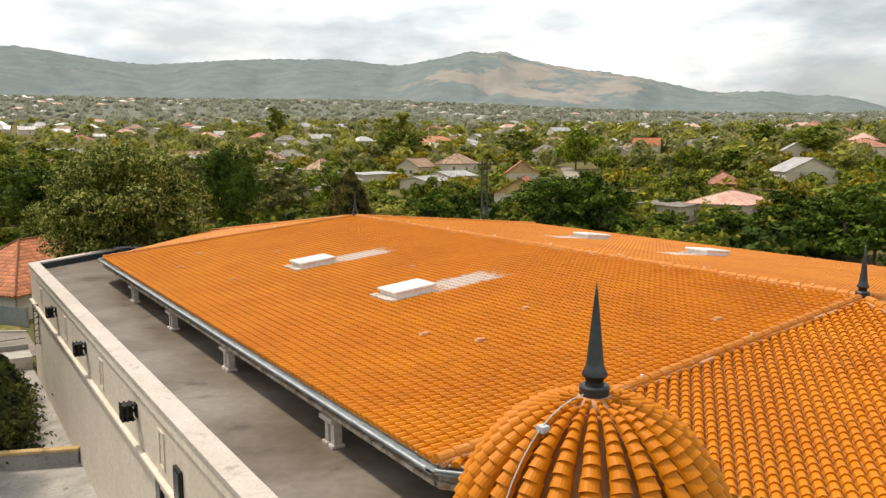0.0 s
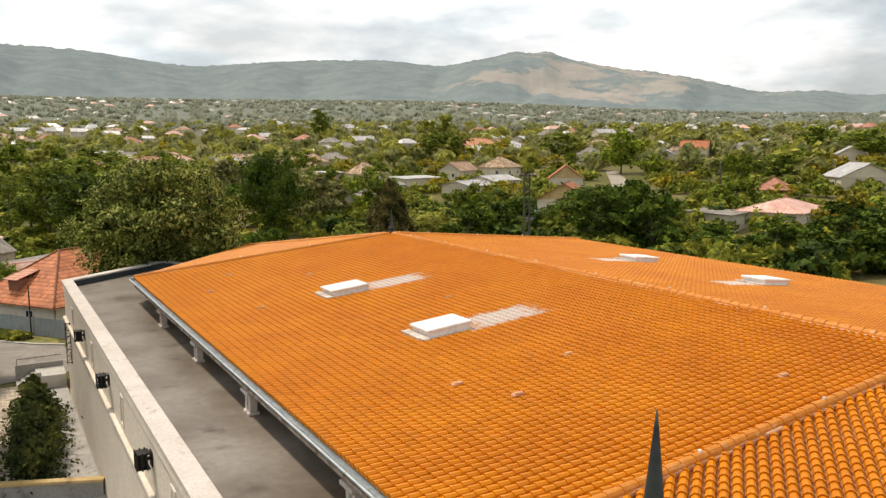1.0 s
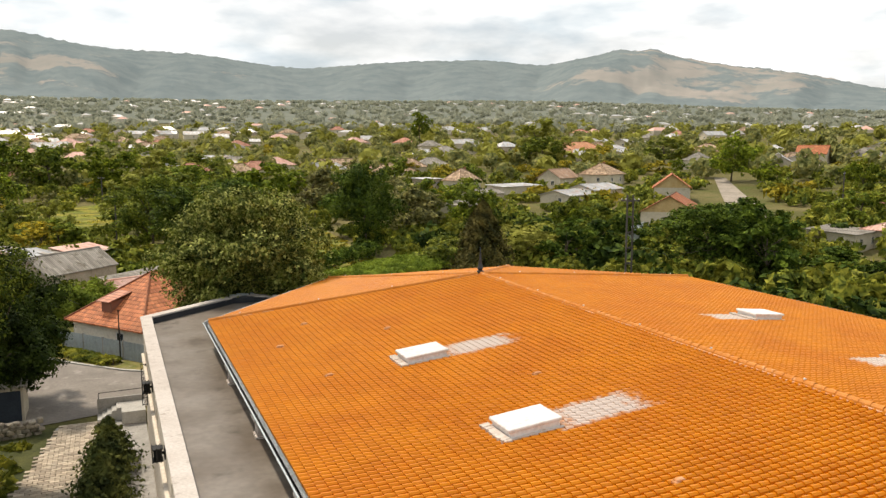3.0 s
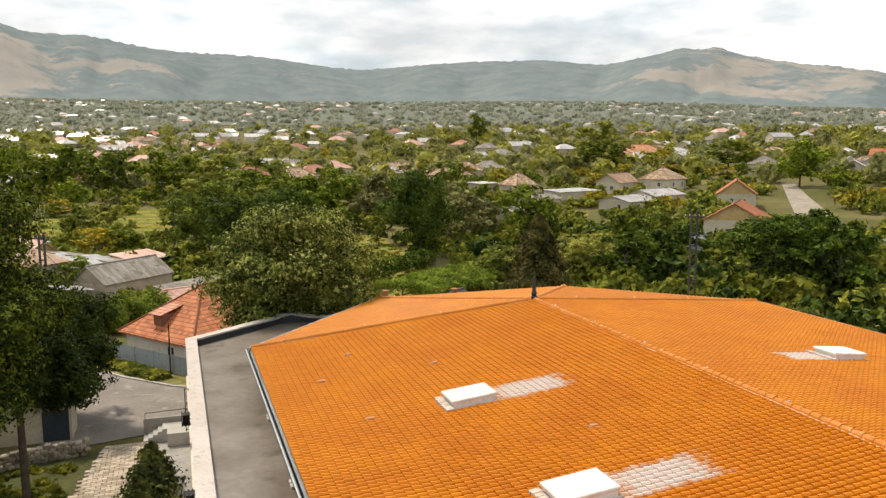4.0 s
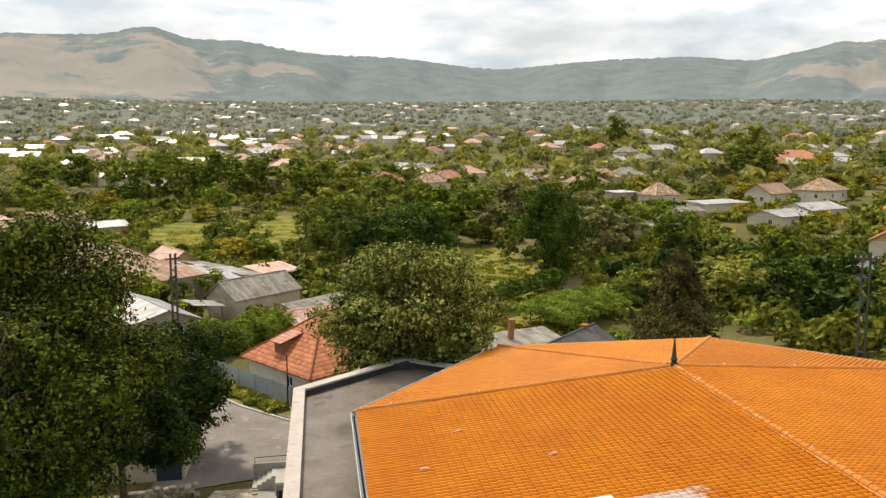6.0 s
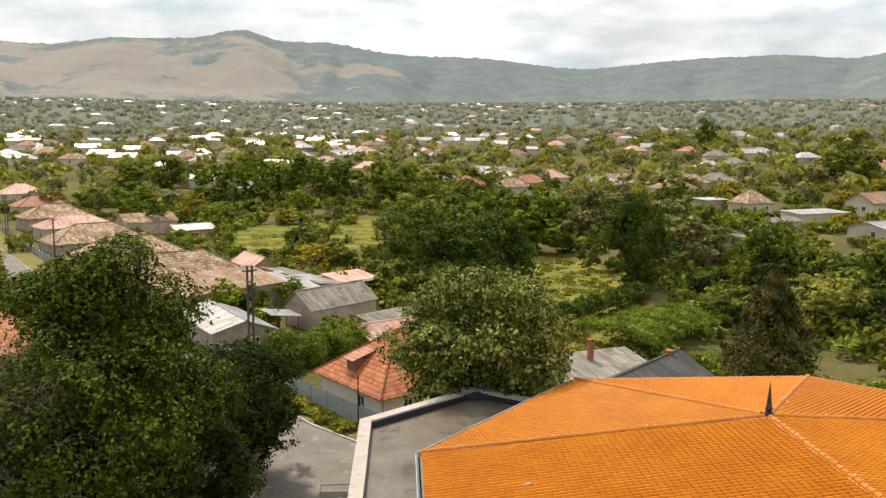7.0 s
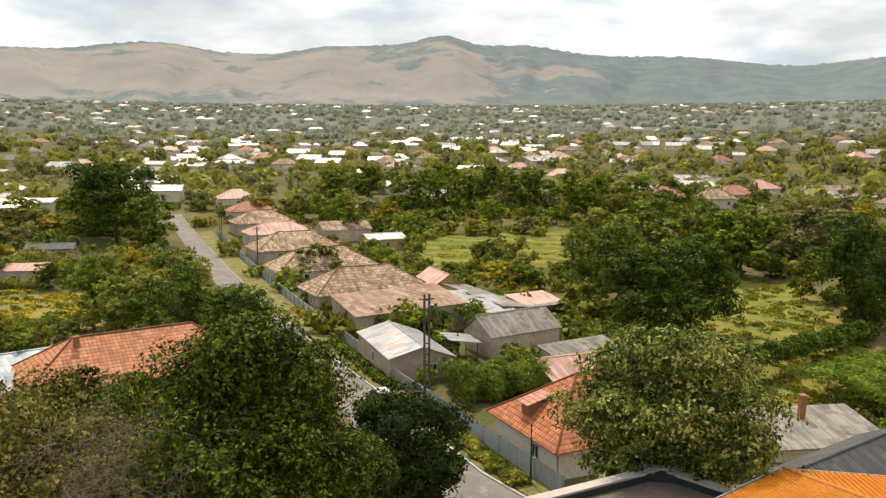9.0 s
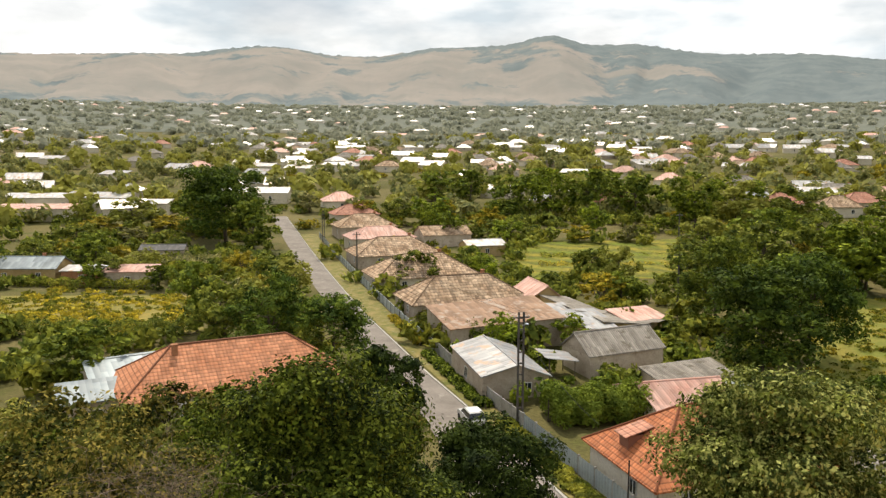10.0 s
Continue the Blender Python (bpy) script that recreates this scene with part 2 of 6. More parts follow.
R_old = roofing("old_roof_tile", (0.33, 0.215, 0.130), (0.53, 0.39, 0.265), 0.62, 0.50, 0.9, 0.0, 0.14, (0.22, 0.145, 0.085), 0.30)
R_brown = roofing("brown_sheet_roof", (0.30, 0.18, 0.11), (0.36, 0.23, 0.15), None, 0.5, 0.8, 0.0, 0.02, (0.40, 0.33, 0.27))
R_sheet = roofing("zinc_sheet_roof", (0.44, 0.435, 0.42), (0.56, 0.555, 0.545), None, 0.6, 0.45, 0.3, 0.02, (0.42, 0.27, 0.17))
R_zinc = roofing("weathered_zinc_roof", (0.29, 0.295, 0.30), (0.38, 0.385, 0.39), None, 0.45, 0.5, 0.3, 0.03, (0.40, 0.29, 0.21))
R_blue = roofing("blue_grey_sheet_roof", (0.25, 0.295, 0.315), (0.33, 0.375, 0.39), None, 0.6, 0.45, 0.2, 0.02)
R_pink = roofing("faded_red_sheet_roof", (0.56, 0.30, 0.23), (0.62, 0.40, 0.33), None, 0.3, 0.6, 0.1, 0.03)
R_asb = roofing("asbestos_sheet_roof", (0.25, 0.225, 0.19), (0.34, 0.31, 0.265), None, 0.26, 0.95, 0.0, 0.07, (0.15, 0.13, 0.10))
R_slate = roofing("dark_grey_sheet_roof", (0.085, 0.085, 0.085), (0.125, 0.12, 0.115), None, 0.34, 0.7, 0.0, 0.06)
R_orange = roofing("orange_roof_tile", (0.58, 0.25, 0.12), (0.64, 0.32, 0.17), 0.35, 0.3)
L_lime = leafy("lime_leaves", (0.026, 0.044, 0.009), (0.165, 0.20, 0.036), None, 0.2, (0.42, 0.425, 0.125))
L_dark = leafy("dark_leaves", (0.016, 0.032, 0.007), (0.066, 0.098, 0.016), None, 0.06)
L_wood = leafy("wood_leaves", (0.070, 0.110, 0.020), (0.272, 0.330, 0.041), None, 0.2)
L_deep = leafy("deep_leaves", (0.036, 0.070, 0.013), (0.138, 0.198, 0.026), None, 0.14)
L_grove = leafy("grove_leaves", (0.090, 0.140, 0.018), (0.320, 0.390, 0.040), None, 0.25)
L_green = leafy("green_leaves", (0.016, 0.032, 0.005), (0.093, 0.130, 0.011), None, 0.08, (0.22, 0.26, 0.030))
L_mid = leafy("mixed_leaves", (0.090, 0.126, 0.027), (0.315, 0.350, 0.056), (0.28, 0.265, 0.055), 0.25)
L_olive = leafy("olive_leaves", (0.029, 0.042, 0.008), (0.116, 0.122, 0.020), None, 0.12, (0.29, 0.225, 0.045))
L_pale = leafy("willow_leaves", (0.215, 0.225, 0.090), (0.42, 0.40, 0.175), None, 0.3)
L_gold = leafy("yellow_leaves", (0.237, 0.215, 0.031), (0.506, 0.418, 0.046), None, 0.3)
L_fir = leafy("fir_needles", (0.044, 0.065, 0.023), (0.150, 0.166, 0.052), None, 0.1)
L_bronze = leafy("bronze_needles", (0.075, 0.075, 0.024), (0.19, 0.165, 0.055), None, 0.12)
# these two far tree tones have distance haze mixed into the leaf colour
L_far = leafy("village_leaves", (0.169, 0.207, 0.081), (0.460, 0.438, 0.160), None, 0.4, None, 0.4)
L_haze = leafy("hazed_far_leaves", (0.299, 0.323, 0.255), (0.408, 0.410, 0.310), None, 0.5, None, 0.8)
L_hedge = leafy("hedge_leaves", (0.120, 0.175, 0.022), (0.29, 0.37, 0.050), None, 0.3, None, 0.5)
L_vine = leafy("vine_leaves", (0.140, 0.175, 0.027), (0.347, 0.350, 0.055), None, 0.3)


def glass_mat():
    k = Nodes("window_glass", 0.08, 0.0, 0.5)
    k.p.inputs["Base Color"].default_value = (0.02, 0.025, 0.03, 1)
    return k.m


M_glass = glass_mat()


def ground_mat():
    """Rough grass, dry straw and bare earth in patches."""
    k = Nodes("rough_grass", 0.95, 0.0, 0.1)
    a = k.mix(k.ramp(k.noise(0.035, 5.0), (0.40, (0, 0, 0)), (0.60, (1, 1, 1))), (0.120, 0.112, 0.038), (0.195, 0.165, 0.068))
    a = k.mix(k.ramp(k.noise(0.12, 6.0), (0.52, (0, 0, 0)), (0.68, (0.8, 0.8, 0.8))), a, (0.095, 0.112, 0.026))
    a = k.mix(k.ramp(k.noise(0.021, 4.0), (0.60, (0, 0, 0)), (0.70, (0.8, 0.8, 0.8))), a, (0.22, 0.18, 0.095))
    fine = k.noise(3.0, 8.0)
    a = k.mix(0.6, a, k.ramp(fine, (0.3, (0.35, 0.35, 0.35)), (0.7, (1.1, 1.1, 1.1))), "MULTIPLY")
    k.bump(fine, 0.6, 0.15)
    return k.color(a)


def hill_mat():
    """Far hills: woods on the crests, bare tan slopes on the western hill and on the rocky knoll, all paled with
    painted haze.
    """
    k = Nodes("far_hills", 1.0, 0.0, 0.0)
    ax = k.axes()
    az = k.math("MULTIPLY", k.math("ARCTAN2", ax[0], ax[1]), 180 / math.pi)
    # blue-grey wood and washed tan: distance haze is part of these base colours
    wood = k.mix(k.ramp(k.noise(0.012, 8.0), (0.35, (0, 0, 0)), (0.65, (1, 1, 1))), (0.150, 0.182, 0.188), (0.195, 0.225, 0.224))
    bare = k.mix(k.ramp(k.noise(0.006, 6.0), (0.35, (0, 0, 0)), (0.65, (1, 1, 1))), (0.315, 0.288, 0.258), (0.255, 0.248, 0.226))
    west = k.math("MULTIPLY_ADD", az, -0.040, 0.16)
    knoll = k.math("SUBTRACT", 0.47, k.math("MULTIPLY", k.math("ABSOLUTE", k.math("SUBTRACT", az, 42.0)), 0.045))
    low = k.math("MINIMUM", k.math("MULTIPLY_ADD", ax[2], -0.0042, 1.62), k.math("MULTIPLY_ADD", ax[2], 0.0075, -1.15))
    m = k.math("ADD", k.math("MINIMUM", k.math("MAXIMUM", west, knoll), 0.62), k.math("MULTIPLY", k.math("MINIMUM", low, 0.25), 1.0))
    m = k.math("ADD", m, k.math("MULTIPLY_ADD", k.noise(0.0035, 9.0, None, 0.65), 3.2, -1.70))
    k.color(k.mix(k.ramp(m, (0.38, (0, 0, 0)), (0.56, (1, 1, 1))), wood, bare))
    return k.m


M_ground, M_hill = ground_mat(), hill_mat()
# valley ground greyed so that its colour holds the distance haze
M_valley = worn("hazed_valley", (0.130, 0.148, 0.112), (0.170, 0.180, 0.138), (0.205, 0.198, 0.158), 1.0, 0.012, 0.15, 0.0)
M_field = worn("straw_field", (0.20, 0.185, 0.038), (0.30, 0.235, 0.050), (0.13, 0.145, 0.028), 0.95, 0.25, 2.2, 0.5, 0.1)
def crop_mat(name, green, straw, earth, row, turn):
    """Cultivated plots: rows of plants with straw and bare earth between, broken up in patches."""
    k = Nodes(name, 0.95, 0.0, 0.1)
    ax = k.axes()
    c, q = math.cos(radians(turn)), math.sin(radians(turn))
    across = k.math("ADD", k.math("MULTIPLY", ax[0], c), k.math("MULTIPLY", ax[1], q))
    wob = k.math("ADD", across, k.math("MULTIPLY", k.noise(0.12, 4.0), 9.0))
    line = k.math("SINE", k.math("MULTIPLY", wob, 2 * math.pi / row))
    base = k.mix(k.ramp(k.noise(0.16, 6.0), (0.40, (0, 0, 0)), (0.60, (1, 1, 1))), green, straw)
    base = k.mix(k.ramp(k.math("ADD", k.math("MULTIPLY", line, 0.16), k.noise(0.9, 6.0)), (0.30, (0, 0, 0)), (0.62, (0.85, 0.85, 0.85))), earth, base)
    fine = k.noise(2.6, 8.0)
    base = k.mix(0.6, base, k.ramp(fine, (0.3, (0.35, 0.35, 0.35)), (0.7, (1.1, 1.1, 1.1))), "MULTIPLY")
    k.bump(fine, 0.6, 0.12)
    return k.color(base)


M_crop = crop_mat("vegetable_rows", (0.19, 0.235, 0.035), (0.37, 0.30, 0.05), (0.14, 0.15, 0.035), 6.5, 70)
M_verge = worn("weedy_verge", (0.15, 0.165, 0.032), (0.31, 0.245, 0.085), (0.37, 0.31, 0.22), 0.95, 0.6, 4.0, 0.5, 0.06)
M_meadow = worn("green_field", (0.150, 0.175, 0.024), (0.27, 0.225, 0.040), (0.10, 0.135, 0.022), 0.95, 0.22, 1.4, 0.5, 0.1)
# grass colour taken down to stand in for the trees' shade
M_lawn = worn("shade_darkened_lawn", (0.042, 0.052, 0.014), (0.090, 0.092, 0.026), (0.035, 0.036, 0.014), 0.95, 0.7, 6.0, 0.6, 0.06)
M_door = worn("blue_steel", (0.030, 0.042, 0.060), (0.045, 0.060, 0.080), None, 0.5, 1.0, 9.0, 0.1)
M_dirt = worn("dirt_road", (0.30, 0.255, 0.20), (0.40, 0.345, 0.28), (0.20, 0.18, 0.10), 0.95, 0.25, 2.0)

# ---- making parts ----
def thing(name, label, category, at=(0, 0, 0), turn=0.0, group="", kind=""):
    ob = new(name)
    ob.matrix_basis = pose(*at, 0, 0, turn)
    return tagged(ob, label, category, group, kind)


def link(name, me, material, parent=None, label=""):
    me.materials.append(material)
    ob = new(name, me)
    ob.parent = parent
    return tagged(ob, label)


def part(name, bm, material, parent=None, label="", soft=False):
    me = bpy.data.meshes.new(name)
    if soft:
        for f in bm.faces:
            f.smooth = True
    bm.to_mesh(me)
    bm.free()
    return link(name, me, material, parent, label)


def raw(name, verts, faces, material, parent=None, label=""):
    me = bpy.data.meshes.new(name)
    me.from_pydata([tuple(v) for v in verts], [], faces)
    return link(name, me, material, parent, label)


def quads(name, verts, material, parent=None, label="", per=4):
    """A mesh from rows of corners, per corners a face, made in one go."""
    v = np.asarray(verts, np.float32).reshape(-1, 3)
    n = len(v) // per
    me = bpy.data.meshes.new(name)
    me.vertices.add(len(v))
    me.vertices.foreach_set("co", v.ravel())
    me.loops.add(len(v))
    me.loops.foreach_set("vertex_index", np.arange(len(v), dtype=np.int32))
    me.polygons.add(n)
    me.polygons.foreach_set("loop_start", np.arange(0, len(v), per, dtype=np.int32))
    me.update(calc_edges=True)
    return link(name, me, material, parent, label)


def box(bm, x0, x1, y0, y1, z0, z1, bevel=0.0, turn=None):
    made = bmesh.ops.create_cube(bm, size=1.0)["verts"]
    for v in made:
        v.co = Vector(((x0 + x1) / 2 + v.co.x * (x1 - x0), (y0 + y1) / 2 + v.co.y * (y1 - y0), (z0 + z1) / 2 + v.co.z * (z1 - z0)))
    if turn:
        bmesh.ops.transform(bm, matrix=turn, verts=made)
    if bevel:
        edges = list({e for v in made for e in v.link_edges})
        bmesh.ops.bevel(bm, geom=edges, offset=bevel, segments=1, affect="EDGES")
    return bm


def boxed(*args, **kw):
    return box(bmesh.new(), *args, **kw)


def rod(bm, a, b, r0, r1, n=8):
    """A tapered round bar from a to b."""
    a, b = Vector(a), Vector(b)
    q = (b - a).to_track_quat("Z", "Y").to_matrix().to_4x4()
    bmesh.ops.create_cone(bm, cap_ends=True, segments=n, radius1=r0, radius2=max(r1, 0.002), depth=(b - a).length, matrix=Matrix.Translation((a + b) / 2) @ q)
    return bm


def turned(bm, rings, n=20):
    """A body of revolution from (radius, height) rings."""
    rows = [[bm.verts.new((r * math.cos(2 * math.pi * k / n), r * math.sin(2 * math.pi * k / n), z)) for k in range(n)] for r, z in rings]
    for a, b in zip(rows, rows[1:]):
        for k in range(n):
            bm.faces.new((a[k], a[(k + 1) % n], b[(k + 1) % n], b[k]))
    bm.faces.new(rows[0][::-1])
    bm.faces.new(rows[-1])
    return bm


def prism(bm, pts, z0, z1):
    """An upright prism on a plan outline (anticlockwise)."""
    lo, hi = [bm.verts.new((x, y, z0)) for x, y in pts], [bm.verts.new((x, y, z1)) for x, y in pts]
    bm.faces.new(lo[::-1])
    bm.faces.new(hi)
    for i in range(len(pts)):
        j = (i + 1) % len(pts)
        bm.faces.new((lo[i], lo[j], hi[j], hi[i]))
    return bm


def slab_roof(name, faces, thick, material, parent, label=""):
    """Sloping roof faces with coordinates in metres (along the eave, up the slope) and a thickness."""
    bm = bmesh.new()
    uv = bm.loops.layers.uv.new("UVMap")
    for pts in faces:
        pts = [Vector(p) for p in pts]
        n = (pts[1] - pts[0]).cross(pts[2] - pts[0]).normalized()
        if n.z < 0:
            pts, n = pts[::-1], -n
        along = Vector((0, 0, 1)).cross(n)
        along = along.normalized() if along.length > 1e-4 else Vector((1, 0, 0))
        up = n.cross(along)
        top = [bm.verts.new(p) for p in pts]
        f = bm.faces.new(top)
        low = [bm.verts.new(p - Vector((0, 0, thick))) for p in pts]
        g = bm.faces.new(low[::-1])
        sides = [bm.faces.new((low[i], low[(i + 1) % len(pts)], top[(i + 1) % len(pts)], top[i])) for i in range(len(pts))]
        for face in (f, g, *sides):
            for lp in face.loops:
                lp[uv].uv = (lp.vert.co.dot(along), lp.vert.co.dot(up))
    return part(name, bm, material, parent, label)


def ease(a, b, x):
    t = max(0.0, min(1.0, (x - a) / (b - a)))
    return t * t * (3 - 2 * t)


def ground_z(x, y):
    """The lie of the land: level round the building, rising towards the hills."""
    r, az = math.hypot(x, y), math.degrees(math.atan2(x, y))
    d = r - (130 - 50 * max(-1.0, min(1.0, az / 46)))
    near = 0.054 * (d if d > 60 else (d + 60) ** 2 / 240 if d > -60 else 0)
    near *= ease(-45, -5, y)
    far = max(0.0, r - 500) * (0.002 - 0.03 * ease(25, 60, abs(az) - (0 if az > 0 else 25)))
    far += 20 * ease(800, 1900, r)
    dip = 2.2 * math.exp(-((x - 26) ** 2 + (y - 46) ** 2) / 500)
    return near + far - dip


# ---- land ----
def make_ground():
    radii = [0] + [6 * 1.09 ** i for i in range(72)]
    radii = [r for r in radii if r < 2500] + [2560]
    na, verts, faces = 180, [], []
    for r in radii:
        for k in range(na):
            a = 2 * math.pi * k / na
            x, y = r * math.sin(a), r * math.cos(a)
            verts.append((x, y, ground_z(x, y)))
    for i in range(len(radii) - 1):
        for k in range(na):
            faces.append((i * na + k, (i + 1) * na + k, (i + 1) * na + (k + 1) % na, i * na + (k + 1) % na))
    ob = raw("ground", verts, faces, M_ground)
    return tagged(ob, "rough grassland with dry and green patches", "ground", kind="structure")


def crest(az):
    """Height of the skyline over the valley, in metres, by direction."""
    h = 395 + -128 * ease(38.0, 52.0, az) + -153 * ease(56.0, 66.0, az)
    for at, wide, add in [(-47, 5, -19), (-40, 4, 6), (-31, 4.5, 53), (-23.5, 3, 10), (-19, 3, 53), (-15, 2.5, 49), (-11.3, 2.4, 88), (-6, 4.5, 67), (0, 4, 7), (5, 4, 13), (13, 5, -40), (22.5, 5.5, -5), (30, 2.5, -29), (36.2, 2.6, 18), (35.3, 0.9, 12), (37.8, 0.8, 14), (42, 3, -19), (53, 3, -39), (57.5, 2.2, -43)]:
        h += add * math.exp(-((az - at) / wide) ** 2)
    return max(90.0, h - 60 * ease(-60, -110, az))


def make_hills():
    verts, faces, rows = [], [], 46
    turns = [-180 + 5 * k for k in range(22)] + [-70 + 0.25 * k for k in range(640)] + [90 + 5 * k for k in range(19)]
    cols = len(turns)
    for i in range(rows):
        t = i / (rows - 1)
        for az in turns:
            s, c = math.sin(radians(az)), math.cos(radians(az))
            foot = 1850 + 150 * math.sin(az * 0.11) + 120 * math.sin(az * 0.047 + 1)
            r = foot + (3900 - foot) * t
            z0 = ground_z(foot * s, foot * c)
            top = crest(az) + 11
            u = min(1.0, t / 0.84)
            rise = ease(0.0, 1.0, u) * 0.55 + 0.45 * u ** 1.6
            warp = noise.noise(Vector((s * 6, c * 6, t * 1.5))) * 0.12
            gully = abs(noise.noise(Vector((s * 11 + warp, c * 11, t * 1.1 + 3)))) * 0.20 - 0.05
            fold = gully + noise.noise(Vector((s * 24, c * 24, t * 3.5))) * 0.045
            z = z0 - 6 + (top - z0) * max(0.0, rise + fold * math.sin(math.pi * u))
            if t > 0.84:
                z = top - (t - 0.84) * 600
            z += noise.noise(Vector((s * 420, c * 420, t * 40))) * 7 * min(1, 4 * t)
            verts.append((r * s, r * c, z))
    for i in range(rows - 1):
        for k in range(cols - 1):
            faces.append((i * cols + k, (i + 1) * cols + k, (i + 1) * cols + k + 1, i * cols + k + 1))
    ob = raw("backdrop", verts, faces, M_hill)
    for p in ob.data.polygons:
        p.use_smooth = True
    return tagged(ob, "wooded and bare tan hills on the skyline", "hills", kind="structure")


make_ground()
make_hills()


def valley_floor():
    """A sheet over the upper valley ground, seen from far off: grey-green with pale patches, haze painted into its
    colour.
    """
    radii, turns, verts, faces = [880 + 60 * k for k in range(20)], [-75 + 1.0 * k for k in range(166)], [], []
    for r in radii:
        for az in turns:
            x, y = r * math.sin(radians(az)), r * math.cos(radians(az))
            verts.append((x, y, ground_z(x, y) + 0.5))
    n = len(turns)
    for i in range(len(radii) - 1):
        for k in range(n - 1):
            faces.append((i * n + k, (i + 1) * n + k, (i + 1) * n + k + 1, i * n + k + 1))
    return tagged(raw("valley_floor", verts, faces, M_valley), "upper valley ground, greyed with painted haze", "ground", kind="structure")


valley_floor()


def draped(name, left, right, lift, material, label, category, steps=60):
    """A strip on the ground between two lines of the same count of points."""
    def along(line, t):
        s = t * (len(line) - 1)
        i = min(int(s), len(line) - 2)
        return [line[i][n] + (line[i + 1][n] - line[i][n]) * (s - i) for n in (0, 1)]
    verts, faces, across = [], [], 6
    for i in range(steps + 1):
        a, b = along(left, i / steps), along(right, i / steps)
        for j in range(across + 1):
            x, y = a[0] + (b[0] - a[0]) * j / across, a[1] + (b[1] - a[1]) * j / across
            verts.append((x, y, ground_z(x, y) + lift))
    for i in range(steps):
        for j in range(across):
            n = i * (across + 1) + j
            faces.append((n, n + 1, n + across + 2, n + across + 1))
    return tagged(raw(name, verts, faces, material), label, category, kind="structure")


ROAD_R = [(0.6, 6.0), (0.6, 14.3), (-1.3, 15.5), (-5.0, 19.3), (-18.4, 37.5), (-25.5, 46.6), (-45.6, 74.0), (-72.0, 113.0), (-100.2, 154.5), (-122.0, 186.0)]
ROAD_L = [(-9.0, 3.5), (-9.0, 8.0), (-9.5, 12.0), (-13.0, 20.0), (-22.2, 34.8), (-29.5, 44.6), (-49.4, 71.8), (-76.0, 110.8), (-104.4, 152.4), (-126.0, 184.0)]
draped("road", ROAD_L, ROAD_R, 0.06, M_asphalt, "worn grey asphalt village street with pale patches", "road", 140)
draped("lane_ground", [(-9.0, -60.0), (-9.0, 3.4)], [(-0.2, -60.0), (-0.2, 3.4)], 0.05, M_concrete, "grey concrete yard beside the building", "yard", 40)


def make_kerb():
    bm = bmesh.new()
    pts = [Vector(p) for p in ROAD_R[1:]]
    for a, b in zip(pts, pts[1:]):
        n = max(1, int((b - a).length / 6))
        for i in range(n):
            p, q = a + (b - a) * i / n, a + (b - a) * (i + 1) / n
            z = (ground_z(*p) + ground_z(*q)) / 2
            m = Matrix.Translation((*((p + q) / 2), z)) @ Matrix.Rotation(math.atan2(q.y - p.y, q.x - p.x), 4, "Z")
            box(bm, -(q - p).length / 2 - 0.03, (q - p).length / 2 + 0.03, -0.11, 0.11, -0.1, 0.17, 0.02, m)
    return tagged(part("kerb", bm, M_kerb), "pale concrete kerb along the street", "kerb", kind="structure")


make_kerb()
draped("verge", [(0.3, 14.6), (-4.8, 19.6), (-18.2, 37.7), (-45.4, 74.2), (-100, 154.7)], [(0.3, 17.2), (-2.6, 20.7), (-16.0, 39.4), (-42.4, 76.2), (-96.5, 157.0)], 0.05, M_verge, "weedy grass verge between kerb and fence", "verge", 80)
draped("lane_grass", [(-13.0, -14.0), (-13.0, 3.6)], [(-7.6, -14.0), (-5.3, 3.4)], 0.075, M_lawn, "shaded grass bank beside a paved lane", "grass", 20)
draped("straw_field", [(-107.0, 66.0), (-85.0, 44.5)], [(-77.0, 77.5), (-60.5, 55.5)], 0.06, M_field, "dry yellow meadow", "field", 12)
draped("meadow", [(14.0, 45.0), (19.0, 112.0)], [(34.0, 48.0), (37.0, 104.0)], 0.06, M_meadow, "bright green and yellow meadow behind trees", "field", 24)
draped("vegetable_field", [(-46.0, 158.0), (-32.0, 112.0)], [(-2.0, 172.0), (8.0, 122.0)], 0.06, M_crop, "green vegetable plots with yellow strips", "field", 24)
draped("dirt_road", [(100.0, 62.0), (117.9, 81.3), (142.0, 111.0), (166.4, 140.9)], [(106.0, 58.0), (125.4, 79.4), (146.0, 108.0), (169.0, 139.0)], 0.12, M_dirt, "pale unpaved track", "track", 30)

# ---- the large building ----
XL, XR, YF, YN, ZE, ZR, XC = 2.83, 34.97, -6.9, -41.2, 8.0, 9.58, 18.15
SLOPE = (ZR - ZE) / (XC - XL)
EAVES = [(XL, YF), (12.0, 3.8), (25.8, 3.8), (XR, -5.2), (XR, YN), (25.8, YN - 10.7), (12.0, YN - 10.7), (XL, YN)]
TOP_F, TOP_N = (XC, -7.3, ZR), (XC, -40.9, ZR)
hall = thing("public_building", "large low public building with orange barrel-tile roof and plastered walls", "building")
OUT = [(-0.2, -62.0), (36.5, -62.0), (36.5, -8.0), (27.0, 5.6), (9.3, 2.9), (6.2, 5.1), (-0.2, 0.0)]
part("wall", prism(bmesh.new(), OUT, -0.3, 6.70), M_plaster, hall, "beige plastered outer wall")
part("terrace_floor", prism(bmesh.new(), [(0.0, -61.8), (36.3, -61.8), (36.3, -8.1), (26.9, 5.3), (9.3, 2.7), (6.2, 4.8), (0.0, -0.1)], 6.70, 6.78), M_membrane, hall, "grey stained flat roof membrane")


